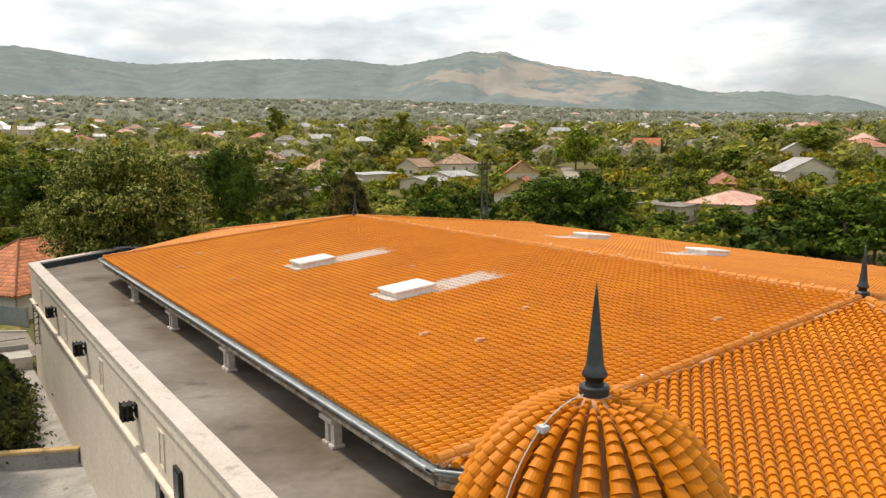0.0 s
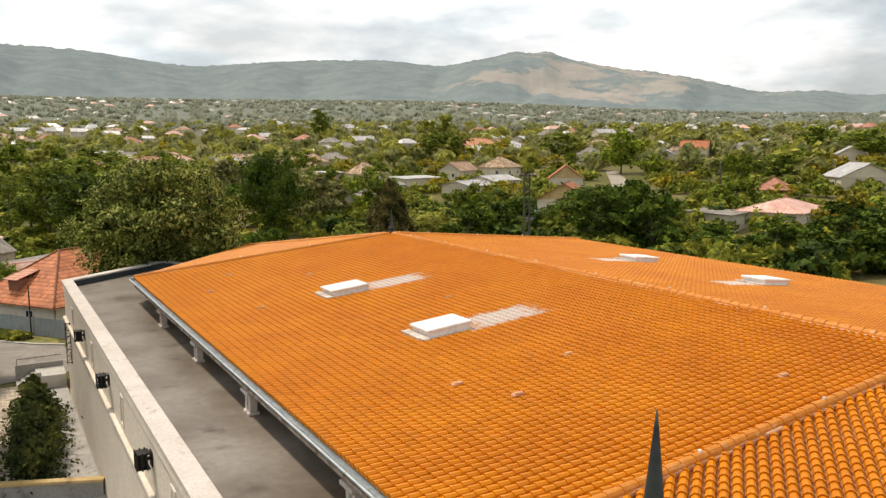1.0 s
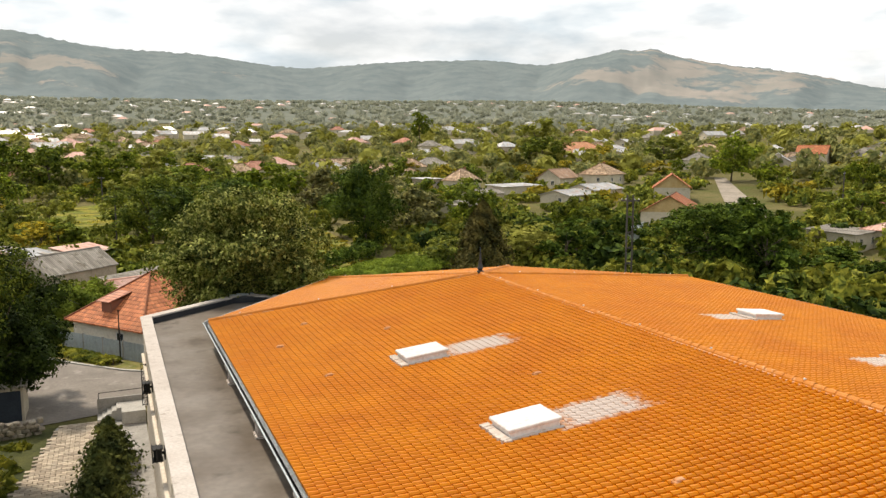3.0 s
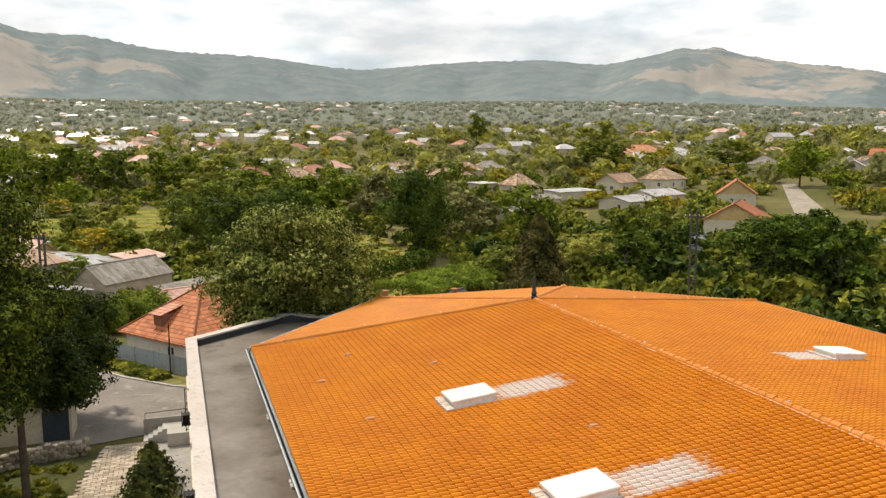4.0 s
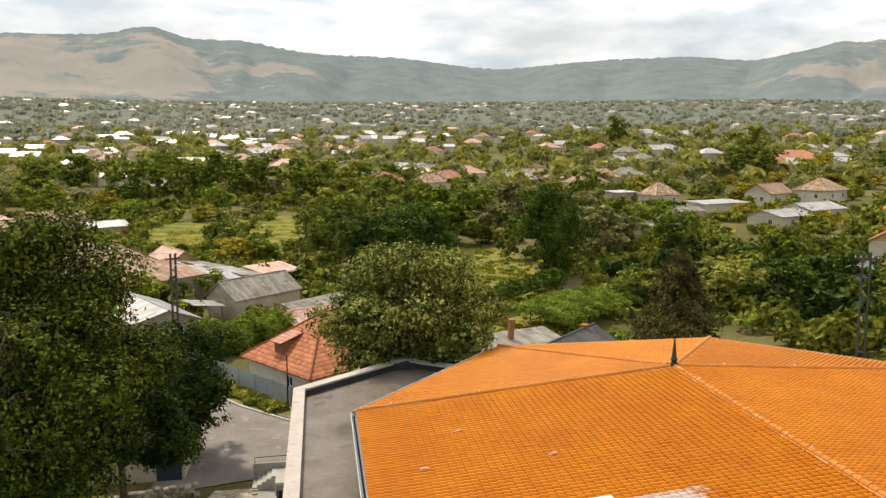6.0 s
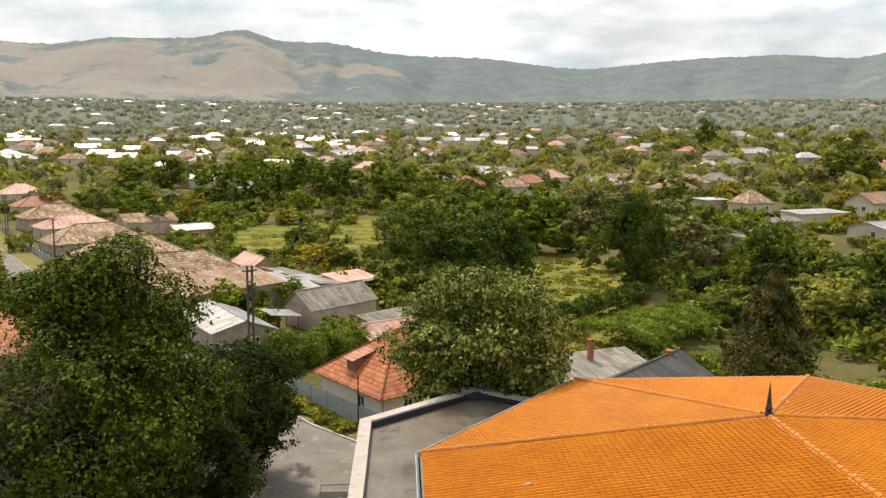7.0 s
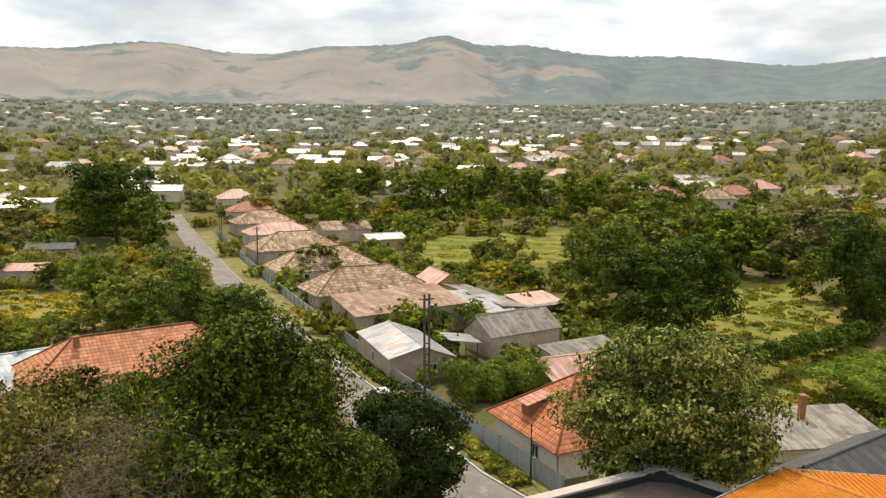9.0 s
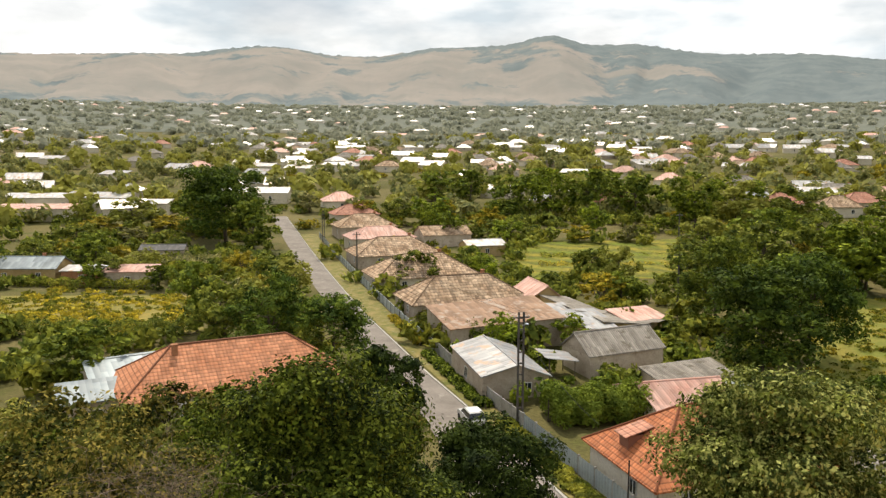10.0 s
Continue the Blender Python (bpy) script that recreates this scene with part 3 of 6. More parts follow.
def band(bm, a, b, inside, outside, z0, z1):
    """An upright band along the line from a to b, set off to both sides of it."""
    a, b = Vector(a), Vector(b)
    d = (b - a).normalized()
    n = Vector((d.y, -d.x))
    pts = [a + n * inside, a - n * outside, b - n * outside, b + n * inside]
    pts = [(p.x, p.y) for p in pts]
    area = sum(p[0] * q[1] - q[0] * p[1] for p, q in zip(pts, pts[1:] + pts[:1]))
    return prism(bm, pts if area > 0 else pts[::-1], z0, z1)


def ring_offset(a, b, c, off):
    """The corner between the lines a-b and b-c, moved off to the right of both."""
    a, b, c = Vector(a), Vector(b), Vector(c)
    d, e = (b - a).normalized(), (c - b).normalized()
    n, m = Vector((d.y, -d.x)), Vector((e.y, -e.x))
    s = (n + m).normalized()
    return b + s * off / s.dot(n)


PAR = [(0.0, -61.9), (0.0, 0.0), (6.2, 5.1), (9.3, 2.9), (9.4, 2.5)]
inner, outer = [Vector(PAR[0]) + Vector((0.26, 0))], [Vector(PAR[0]) - Vector((0.26, 0))]
for i in range(1, len(PAR) - 1):
    inner.append(ring_offset(PAR[i - 1], PAR[i], PAR[i + 1], 0.26))
    outer.append(ring_offset(PAR[i - 1], PAR[i], PAR[i + 1], -0.26))
for i, (z0, z1, grow, mt, nm) in enumerate(((6.72, 7.12, 0.0, M_plaster, "parapet_wall"), (7.12, 7.20, 0.05, M_cap, "parapet_cap"))):
    for k in range(3):
        bm = bmesh.new()
        a0, a1, b0, b1 = outer[k], inner[k], outer[min(k + 1, 3)], inner[min(k + 1, 3)]
        ca, cb = (a0 + a1) / 2, (b0 + b1) / 2
        pts = [ca + (a0 - ca) * (1 + 4 * grow), ca + (a1 - ca) * (1 + 4 * grow), cb + (b1 - cb) * (1 + 4 * grow), cb + (b0 - cb) * (1 + 4 * grow)]
        if k == 2:
            d = (cb - ca).normalized() * 0.4
            pts[0], pts[1] = pts[0] + d, pts[1] + d
        pts = [(p.x, p.y) for p in pts]
        area = sum(p[0] * q[1] - q[0] * p[1] for p, q in zip(pts, pts[1:] + pts[:1]))
        part(nm, prism(bm, pts if area > 0 else pts[::-1], z0, z1), mt, hall, "pale coping" if i else "")
# raised corner block with a sheet lid
part("corner_block", boxed(5.45, 6.95, 4.15, 5.2, 6.7, 7.16, 0.02), M_dark, hall, "dark membrane-clad corner block")
part("corner_lid", boxed(5.35, 7.05, 4.75, 5.3, 7.16, 7.24, 0.02), M_zinc, hall, "pale sheet lid")
lin = band(bmesh.new(), (0.35, -0.20), (5.5, 4.05), 0.02, 0.0, 6.78, 7.12)
part("upstand", lin, M_dark, hall, "black membrane upstand")
part("upstand", band(bmesh.new(), (6.9, 4.2), (9.2, 2.55), 0.02, 0.0, 6.78, 7.12), M_dark, hall, "black membrane upstand")
# cornice along the outer wall
bm = bmesh.new()
box(bm, -0.36, -0.19, -61.9, -0.05, 4.92, 5.06, 0.03)
box(bm, -0.30, -0.19, -61.9, -0.05, 4.70, 4.93, 0.04)
part("cornice", bm, M_plaster, hall, "moulded plaster string course")
for y in (-5.0, -13.9, -22.8, -31.7):
    bm = bmesh.new()
    for x0, x1, y0, y1, z0, z1 in ((-0.235, -0.19, y - 0.3, y + 0.3, 6.32, 6.40), (-0.235, -0.19, y - 0.3, y + 0.3, 5.30, 5.38), (-0.235, -0.19, y - 0.3, y - 0.22, 5.38, 6.32), (-0.235, -0.19, y + 0.22, y + 0.3, 5.38, 6.32)):
        box(bm, x0, x1, y0, y1, z0, z1)
    part("wall_panel", bm, M_plaster, hall, "blind framed plaster panel")
for y, z in ((-31.4, 4.6), (-33.5, 5.5)):
    bm = boxed(-0.30, -0.19, y - 0.32, y + 0.32, z - 0.45, z + 0.45, 0.02)
    vent = part("window_frame", bm, M_iron, hall, "black metal window frame")
    part("pane", boxed(-0.315, -0.30, y - 0.25, y + 0.25, z - 0.38, z + 0.38), M_glass, vent)
# upper storey wall under the eaves, set back
inset = [(XL + 1.3, YN - 0.4), (12.4, YN - 9.5), (25.4, YN - 9.5), (XR - 1.3, YN - 0.4), (XR - 1.3, YF + 0.4), (25.4, 2.6), (12.4, 2.6), (XL + 1.3, YF + 0.4)]
part("upper_wall", prism(bmesh.new(), inset, 6.75, 7.86), M_grey_wall, hall, "grey recessed wall below the eaves")
for y in (-36.2, -28.1, -21.0, -14.0):
    bm = bmesh.new()
    for s in (-0.17, 0.17):
        box(bm, 2.74, 3.10, y + s - 0.14, y + s + 0.14, 6.78, 6.88, 0.015)
        box(bm, 2.80, 3.04, y + s - 0.09, y + s + 0.09, 6.88, 7.44, 0.015)
    box(bm, 2.68, 3.15, y - 0.36, y + 0.36, 7.44, 7.56, 0.02)
    part("eaves_post", bm, M_cap, hall, "paired short pale plaster posts")
# fascia, soffit and gutters round the eaves
ring = EAVES + [EAVES[0]]
for k, (a, b) in enumerate(zip(ring, ring[1:])):
    part("fascia", band(bmesh.new(), a, b, 0.04, -0.20, 7.50, 7.93), M_fascia, hall, "weathered stone and timber eaves board")
    a2, b2 = Vector(a), Vector(b)
    d = (b2 - a2).normalized()
    n = Vector((d.y, -d.x))
    part("eaves_cornice", band(bmesh.new(), a, b, -0.02, 0.10, 7.60, 7.70), M_fascia, hall, "flaking mottled eaves cornice")
    rows = []
    for t, q in ((0, a2), (1, b2)):
        rows.append([(q.x - n.x * (0.16 + 0.155 * math.cos(p)), q.y - n.y * (0.16 + 0.155 * math.cos(p)), 8.02 - 0.13 * math.sin(p)) for p in [math.pi * j / 7 for j in range(8)]])
    bm = bmesh.new()
    ra, rb = [[bm.verts.new(p) for p in row] for row in rows]
    for j in range(7):
        bm.faces.new((ra[j], ra[j + 1], rb[j + 1], rb[j]))
    bmesh.ops.solidify(bm, geom=bm.faces[:], thickness=0.012)
    trough = part("gutter", bm, M_zinc, hall, "grey-blue zinc half-round gutter")
    for w in (0.305, 0.02):
        p, q = [(c.x - n.x * w, c.y - n.y * w, 8.035) for c in (a2, b2)]
        part("gutter_bead", rod(bmesh.new(), p, q, 0.028, 0.028, 6), M_zinc, trough)
part("soffit", prism(bmesh.new(), EAVES[::-1], 7.88, 7.92), M_fascia, hall, "dark boarded soffit")
FACES = []
for k in range(8):
    a, b = EAVES[k], EAVES[(k + 1) % 8]
    top = [TOP_F] if k in (0, 1, 2) else [TOP_N] if k in (4, 5, 6) else [TOP_N, TOP_F] if k == 3 else [TOP_F, TOP_N]
    FACES.append([Vector((*a, ZE)), Vector((*b, ZE))] + [Vector(t) for t in top])
DECK = []
for f in FACES:
    DECK.append(raw("roof_face", f, [tuple(range(len(f)))[::-1]], M_pan, hall, "orange clay roof face"))


def finial(at, size):
    ob = thing("roof_finial", "dark grey metal spire finial with a banded base", "finial", at, group="roof finials")
    part("collar", turned(bmesh.new(), [(0.172 * size, -0.15), (0.172 * size, 0.02), (0.194 * size, 0.04), (0.194 * size, 0.13 * size), (0.172 * size, 0.16 * size)]), M_spire, ob, soft=False)
    part("neck", turned(bmesh.new(), [(0.129 * size, 0.15 * size), (0.112 * size, 0.20 * size), (0.129 * size, 0.25 * size), (0.163 * size, 0.27 * size)]), M_iron, ob)
    rings = [(0.163 * size, 0.27 * size), (0.168 * size, 0.30 * size), (0.125 * size, 0.38 * size)] + [(0.105 * size * (1 - t) ** 0.95 + 0.006, (0.46 + 1.02 * t) * size) for t in (0, 0.2, 0.4, 0.6, 0.8, 1.0)]
    part("spike", turned(bmesh.new(), rings), M_spire, ob, "tapering grey-blue spike", soft=True)
    return ob


finial((TOP_F[0], TOP_F[1], ZR + 0.12), 1.05)
finial((TOP_N[0], TOP_N[1], ZR + 0.12), 1.05)
DOME = (1.8, -46.5)
finial((*DOME, 11.02), 1.0)


def skylight(x, y, slope):
    ob = thing("roof_hatch", "white flat skylight box on mortar flashing", "skylight", (x, y, ZE + SLOPE * (x - XL) if x < XC else ZR - (ZR - ZE) / (XR - XC) * (x - XC)), group="roof skylights")
    ob.rotation_euler = (0, -math.atan(slope), 0)
    part("kerb_box", boxed(-0.82, 0.82, -0.60, 0.60, 0.0, 0.32, 0.01), M_white, ob)
    part("cover", boxed(-0.89, 0.89, -0.66, 0.66, 0.31, 0.42, 0.025), M_white, ob, "white domed cover sheet")
    for j in range(14):
        yy = -0.72 + 1.44 * j / 13
        part("mortar_lump", boxed(-1.08 - 0.10 * random.random(), -0.85, yy - 0.07, yy + 0.07, 0.02, 0.17 + 0.03 * random.random(), 0.01), M_grout, ob)
    for j in range(12):
        xx = -0.9 + 1.75 * j / 11
        for s in (-1, 1):
            part("mortar_lump", boxed(xx - 0.09, xx + 0.09, s * 0.66 - 0.07, s * 0.66 + 0.07, 0.02, 0.13 + 0.03 * random.random(), 0.01), M_grout, ob)
    return ob


for x, y, s in ((9.52, -20.15, SLOPE), (9.50, -28.70, SLOPE), (27.0, -20.0, -SLOPE), (26.6, -28.5, -SLOPE)):
    skylight(x, y, s)
for x, y in ((7.15, -33.72), (7.92, -35.56), (13.66, -39.24), (12.07, -24.82), (9.8, -15.1), (5.8, -20.0), (5.0, -14.6), (6.8, -11.4), (10.9, -33.9)):
    ob = thing("vent_tile", "small pale mortar-bedded ventilation tile", "roof vent", (x, y, ZE + SLOPE * (x - XL) + 0.1), random.uniform(-20, 20), "vent tiles")
    bm = bmesh.new()
    box(bm, -0.15, 0.13, -0.08, 0.08, -0.02, 0.09, 0.02)
    box(bm, -0.20, -0.05, -0.10, 0.10, -0.03, 0.05, 0.02)
    part("hood", bm, M_mortar, ob)


def wall_lamp(y):
    ob = thing("wall_lamp", "black caged box lantern on a plaster wall", "lamp", (-0.2, y, 6.12), group="wall lamps")
    part("back_plate", boxed(-0.06, 0.0, -0.2, 0.2, -0.26, 0.26, 0.01), M_iron, ob)
    part("bracket", boxed(-0.20, -0.06, -0.05, 0.05, -0.05, 0.05), M_iron, ob)
    part("lantern", rod(bmesh.new(), (-0.31, 0, -0.22), (-0.31, 0, 0.24), 0.17, 0.17, 16), M_iron, ob, "dark round lantern body")
    for z in (-0.27, 0.25):
        part("cage_rim", boxed(-0.52, -0.10, -0.27, 0.27, z - 0.02, z + 0.02), M_iron, ob)
    for k in range(7):
        yy = -0.27 + 0.09 * k
        part("cage_bar", boxed(-0.545, -0.515, yy - 0.022, yy + 0.022, -0.32, 0.32), M_iron, ob)
        if k in (0, 6):
            for x in (-0.2, -0.36):
                part("cage_bar", boxed(x - 0.022, x + 0.022, yy - 0.02, yy + 0.02, -0.32, 0.32), M_iron, ob)
    ob.scale = (0.86, 0.86, 0.86)
    return ob


for y in (-10.9, -19.5, -28.6, -37.7):
    wall_lamp(y)

# ---- corner turret ----
turret = thing("corner_turret", "round corner turret with an orange tiled dome", "turret", (*DOME, 0))
part("drum", turned(bmesh.new(), [(1.5, -0.2), (1.5, 8.45), (1.72, 8.6), (1.72, 8.8)], 32), M_plaster, turret, "round plastered drum")


def dome_at(t):
    """Radius and height on the dome, t from 0 at the foot to 1 at the top."""
    a = t * math.pi / 2
    return 1.66 * math.cos(a) ** 0.95 + 0.06, 8.75 + 2.24 * math.sin(a) ** 1.02


dome_body = part("dome", turned(bmesh.new(), [(dome_at(t / 14)[0] - 0.07, dome_at(t / 14)[1] - 0.05) for t in range(15)], 40), M_pan, turret, "tiled dome", soft=True)
part("dome_cap", turned(bmesh.new(), [(0.40, 10.85), (0.30, 10.97), (0.19, 11.04)], 24), M_mortar, turret, "mortar collar", soft=True)


def dome_cable():
    bm = bmesh.new()
    a = radians(-172)
    last = None
    for j in range(13):
        r, z = dome_at(1 - j / 13)
        p = Vector(((r + 0.16) * math.cos(a), (r + 0.16) * math.sin(a), z + 0.10))
        if last:
            rod(bm, last, p, 0.009, 0.009, 5)
        last = p
    for t in (0.35, 0.7):
        r, z = dome_at(t)
        box(bm, (r + 0.13) * math.cos(a) - 0.06, (r + 0.13) * math.cos(a) + 0.06, (r + 0.13) * math.sin(a) - 0.06, (r + 0.13) * math.sin(a) + 0.06, z + 0.04, z + 0.12)
    return part("lightning_cable", bm, M_zinc, turret, "thin pale lightning conductor")


dome_cable()

# ---- trees ----
rng = np.random.default_rng(7)


def leaf_cards(centres, out, size, wild=0.8):
    """Pointed leaf cards round the centres, facing more or less outwards."""
    n = len(centres)
    nrm = out + wild * rng.normal(size=(n, 3)) + np.array([0, 0, 0.35])
    nrm /= np.linalg.norm(nrm, axis=1, keepdims=True) + 1e-9
    ref = rng.normal(size=(n, 3))
    u = np.cross(nrm, ref)
    u /= np.linalg.norm(u, axis=1, keepdims=True) + 1e-9
    v = np.cross(nrm, u)
    s = (size * rng.uniform(0.6, 1.35, n))[:, None]
    droop = nrm * s * 0.25
    return np.stack([centres - u * s, centres - v * s * 0.55 - droop * 0.3, centres + u * s - droop, centres + v * s * 0.55], 1)


def crown_points(n, r, z0, z1, blobs, shape=1.0, fill=0.25, tuft=9, loose=0.045):
    """Leaf places in clumps: blobs spread through a crown of radius r between z0 and z1."""
    mid, half = (z0 + z1) / 2, (z1 - z0) / 2
    d = rng.normal(size=(blobs, 3))
    d /= np.linalg.norm(d, axis=1, keepdims=True)
    rad = rng.uniform(0.42, 1.08, blobs)[:, None]
    c = d * rad
    wide = np.sqrt(np.clip(1 - (np.abs(c[:, 2]) ** 2) * 0.5, 0.1, 1))
    if shape < 1:   # narrower towards the top
        wide *= 1 - (1 - shape) * (c[:, 2] + 1) / 2
    centre = np.stack([c[:, 0] * r * wide, c[:, 1] * r * wide, mid + c[:, 2] * half], 1)
    br = rng.uniform(0.12, 0.31, blobs) * (r + half) / 2
    pick = rng.choice(blobs, n, p=br**2 / (br**2).sum())
    dirs = rng.normal(size=(n, 3))
    dirs[:, 2] += 0.25
    dirs /= np.linalg.norm(dirs, axis=1, keepdims=True)
    deep = np.where(rng.random(n) < fill, rng.uniform(0.3, 0.9, n), rng.uniform(0.88, 1.08, n))
    p = centre[pick] + dirs * (br[pick] * deep)[:, None] * np.array([1, 1, 0.8])
    lead = (np.arange(n) // tuft) * tuft            # leaves stand in tufts at the twig ends
    p = p[lead] + rng.normal(size=(n, 3)) * loose * (r + half) / 2 * np.array([1, 1, 0.7])
    dirs = dirs[lead]
    p[:, 2] = np.maximum(p[:, 2], z0 * 0.85 + 0.1)
    return p, dirs, centre, br


def tree_parts(ob, h, r, trunk, leaves, size, material, blobs=34, shape=0.9, fill=0.25, low=None, tuft=9, loose=0.045):
    z0 = trunk if low is None else low
    p, d, centre, br = crown_points(leaves, r, z0, h, blobs, shape=shape, fill=fill, tuft=tuft, loose=loose)
    bm = bmesh.new()
    tr = max(0.10, h * 0.016)
    top = Vector((0.1 * r, -0.05 * r, h * 0.62))
    rod(bm, (0, 0, -0.3), (0.02 * r, 0, trunk), tr * 1.25, tr * 0.9, 9)
    rod(bm, (0.02 * r, 0, trunk), top, tr * 0.9, tr * 0.35, 8)
    for k in range(0, min(blobs, 12)):
        c = Vector(centre[k])
        s = trunk + (top.z - trunk) * (0.1 + 0.75 * k / 12)
        a = Vector((0.03 * r, 0, s))
        rod(bm, a, a.lerp(c, 0.9), tr * 0.38, tr * 0.10, 6)
    part("trunk", bm, M_bark, ob)
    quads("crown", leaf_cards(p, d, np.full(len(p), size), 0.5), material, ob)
    return ob


def tree(name, label, at, h, r, trunk, leaves, size, material, **kw):
    ob = thing(name, label, "tree", (*at, ground_z(*at) - 0.05), random.uniform(0, 360))
    return tree_parts(ob, h, r, trunk, int(leaves * 0.86), size * 1.06, material, **kw)


tree("lime_tree", "broad lime tree with pale flowering leaf tips beside a house", (7.0, 7.6), 15.3, 6.5, 2.6, 66000, 0.125, L_lime, blobs=70, shape=0.56, fill=0.3, low=2.6, tuft=16, loose=0.036)
NEAR = [
    ("walnut_tree", "tall dense green tree above a lane", (-9.8, -10.0), 17.6, 4.9, 6.0, 84000, 0.088, L_green, 46, 0.8, 6.0),
    ("walnut_tree", "tall dense dark tree beside a lane", (-11.5, -2.8), 14.4, 4.0, 4.6, 66000, 0.094, L_dark, 44, 0.85, 3.7),
    ("walnut_tree", "dark full-crowned tree overhanging a street", (-7.9, -5.8), 11.2, 4.1, 5.0, 52000, 0.090, L_dark, 42, 0.9, 5.2),
    ("walnut_tree", "dark shaded tree crowded among taller ones", (-11.2, -13.6), 12.6, 3.5, 5.0, 38000, 0.092, L_dark, 40, 0.9, 6.0),
    ("walnut_tree", "dark round tree at a street corner", (-8.8, 9.3), 9.4, 4.6, 2.8, 34000, 0.12, L_dark, 70, 0.95),
    ("walnut_tree", "broad olive-green tree with thin crown", (-18.6, -10.5), 15.6, 5.4, 4.0, 52000, 0.105, L_olive, 56, 0.85),
    ("walnut_tree", "bright green tree behind a lane wall", (-19.5, 0.0), 11.2, 4.8, 3.0, 44000, 0.108, L_green, 52, 0.85),
    ("plum_tree", "bushy olive-green tree in a yard", (-27.0, 6.0), 9.2, 5.0, 2.0, 20000, 0.17, L_olive, 46, 0.95),
    ("plum_tree", "bushy green tree in a deep yard", (-26.0, -6.0), 12.6, 5.2, 2.6, 22000, 0.17, L_olive, 46, 0.95),
    ("plum_tree", "spreading olive tree in a deep yard", (-36.0, 4.0), 7.6, 5.2, 2.0, 16000, 0.19, L_green, 44, 0.95),
    ("plum_tree", "low olive tree beside a long house", (-37.0, 14.0), 5.2, 4.4, 1.6, 12000, 0.20, L_mid, 50, 0.95),
    ("plum_tree", "dense green tree behind a lane", (-18.5, 8.0), 7.4, 4.0, 2.0, 18000, 0.17, L_green, 60, 0.95),
    ("plum_tree", "low green tree beside sheds", (-47.0, 10.0), 5.2, 4.6, 1.6, 12000, 0.21, L_mid, 50, 0.95),
    ("plum_tree", "dark shrubby tree at a yard corner", (-47.0, -2.0), 7.6, 5.4, 1.6, 12000, 0.21, L_dark, 50, 0.95),
    ("plum_tree", "bushy green tree beside a tiled house", (-29.0, 16.0), 6.8, 4.2, 2.0, 16000, 0.18, L_green, 44, 0.95),
    ("plum_tree", "dark green tree on a street edge", (-24.0, 30.6), 7.6, 3.9, 1.8, 16000, 0.17, L_dark, 44, 0.95),
    ("plum_tree", "bushy olive tree with reddish leaves", (-18.8, 17.8), 7.2, 3.4, 1.8, 14000, 0.18, L_olive, 40, 0.95),
]
for name, label, at, h, r, trunk, leaves, size, material, blobs, shp, *base in NEAR:
    tree(name, label, at, h, r, trunk, leaves, size, material, blobs=blobs, shape=shp, fill=0.4, tuft=12, low=base[0] if base else trunk * 0.55)


def bare_tree(at, h, r):
    ob = thing("bare_tree", "leafless dry tangle of pale twigs", "tree", (*at, 0))
    part("trunk", rod(bmesh.new(), (0, 0, -0.2), (0, 0, h * 0.72), 0.16, 0.06), M_bark, ob)
    rs = random.Random(5)
    verts, faces = [], []

    def stick(p, q, r0, r1):
        d = (q - p).normalized()
        u = d.orthogonal().normalized()
        w = d.cross(u)
        n = len(verts)
        for c, r in ((p, r0), (q, r1)):
            for k in range(3):
                verts.append(c + (u * math.cos(2.094 * k) + w * math.sin(2.094 * k)) * r)
        faces.extend([(n, n + 1, n + 4, n + 3), (n + 1, n + 2, n + 5, n + 4), (n + 2, n, n + 3, n + 5)])

    def twig(p, way, length, thick, depth):
        """A bent twig that droops towards its end and forks."""
        for k in range(3):
            q = p + way * length / 3
            stick(p, q, thick * (1 - 0.25 * k), thick * (0.75 - 0.25 * k))
            if depth:
                for j in range(3):
                    side = Vector((rs.gauss(0, 1), rs.gauss(0, 1), rs.gauss(0, 0.8))).normalized()
                    twig(q, (way * 0.5 + side).normalized(), length * rs.uniform(0.4, 0.8), thick * 0.6, depth - 1)
            p = q
            way = (way + Vector((rs.gauss(0, 0.35), rs.gauss(0, 0.35), -0.30))).normalized()

    for k in range(34):
        a = rs.uniform(0, 6.28)
        twig(Vector((0, 0, h * rs.uniform(0.52, 0.74))), Vector((math.cos(a), math.sin(a), rs.uniform(0.2, 1.6))).normalized(), h * rs.uniform(0.10, 0.20), 0.018, 2)
    raw("twig_tangle", verts, faces, M_twig, ob)


bare_tree((-11.4, -12.8), 18.2, 3.2)


def conifer(name, label, at, h, r, material, n=5000, size=0.16, ragged=1.0):
    ob = thing(name, label, "tree", (*at, ground_z(*at) - 0.05))
    part("trunk", rod(bmesh.new(), (0, 0, -0.2), (0, 0, h * 0.95), 0.09, 0.02), M_bark, ob)
    t = rng.uniform(0.03, 1, n) ** 0.8
    a = rng.uniform(0, 2 * math.pi, n)
    ripple = 0.78 + ragged * (0.2 * np.sin(a * 3 + t * 9 + at[1]) * np.cos(t * 23 + a * 2) + 0.1 * np.sin(a * 7 + t * 31) + rng.normal(size=n) * 0.10)
    rad = r * (1 - t) ** 0.75 * ripple * np.where(rng.random(n) < 0.7, 1, rng.uniform(0.4, 1, n))
    p = np.stack([rad * np.cos(a), rad * np.sin(a), 0.15 + t * h], 1)
    d = np.stack([np.cos(a), np.sin(a), 0.3 + 0 * a], 1)
    quads("crown", leaf_cards(p, d, np.full(n, size)), material, ob)
    return ob



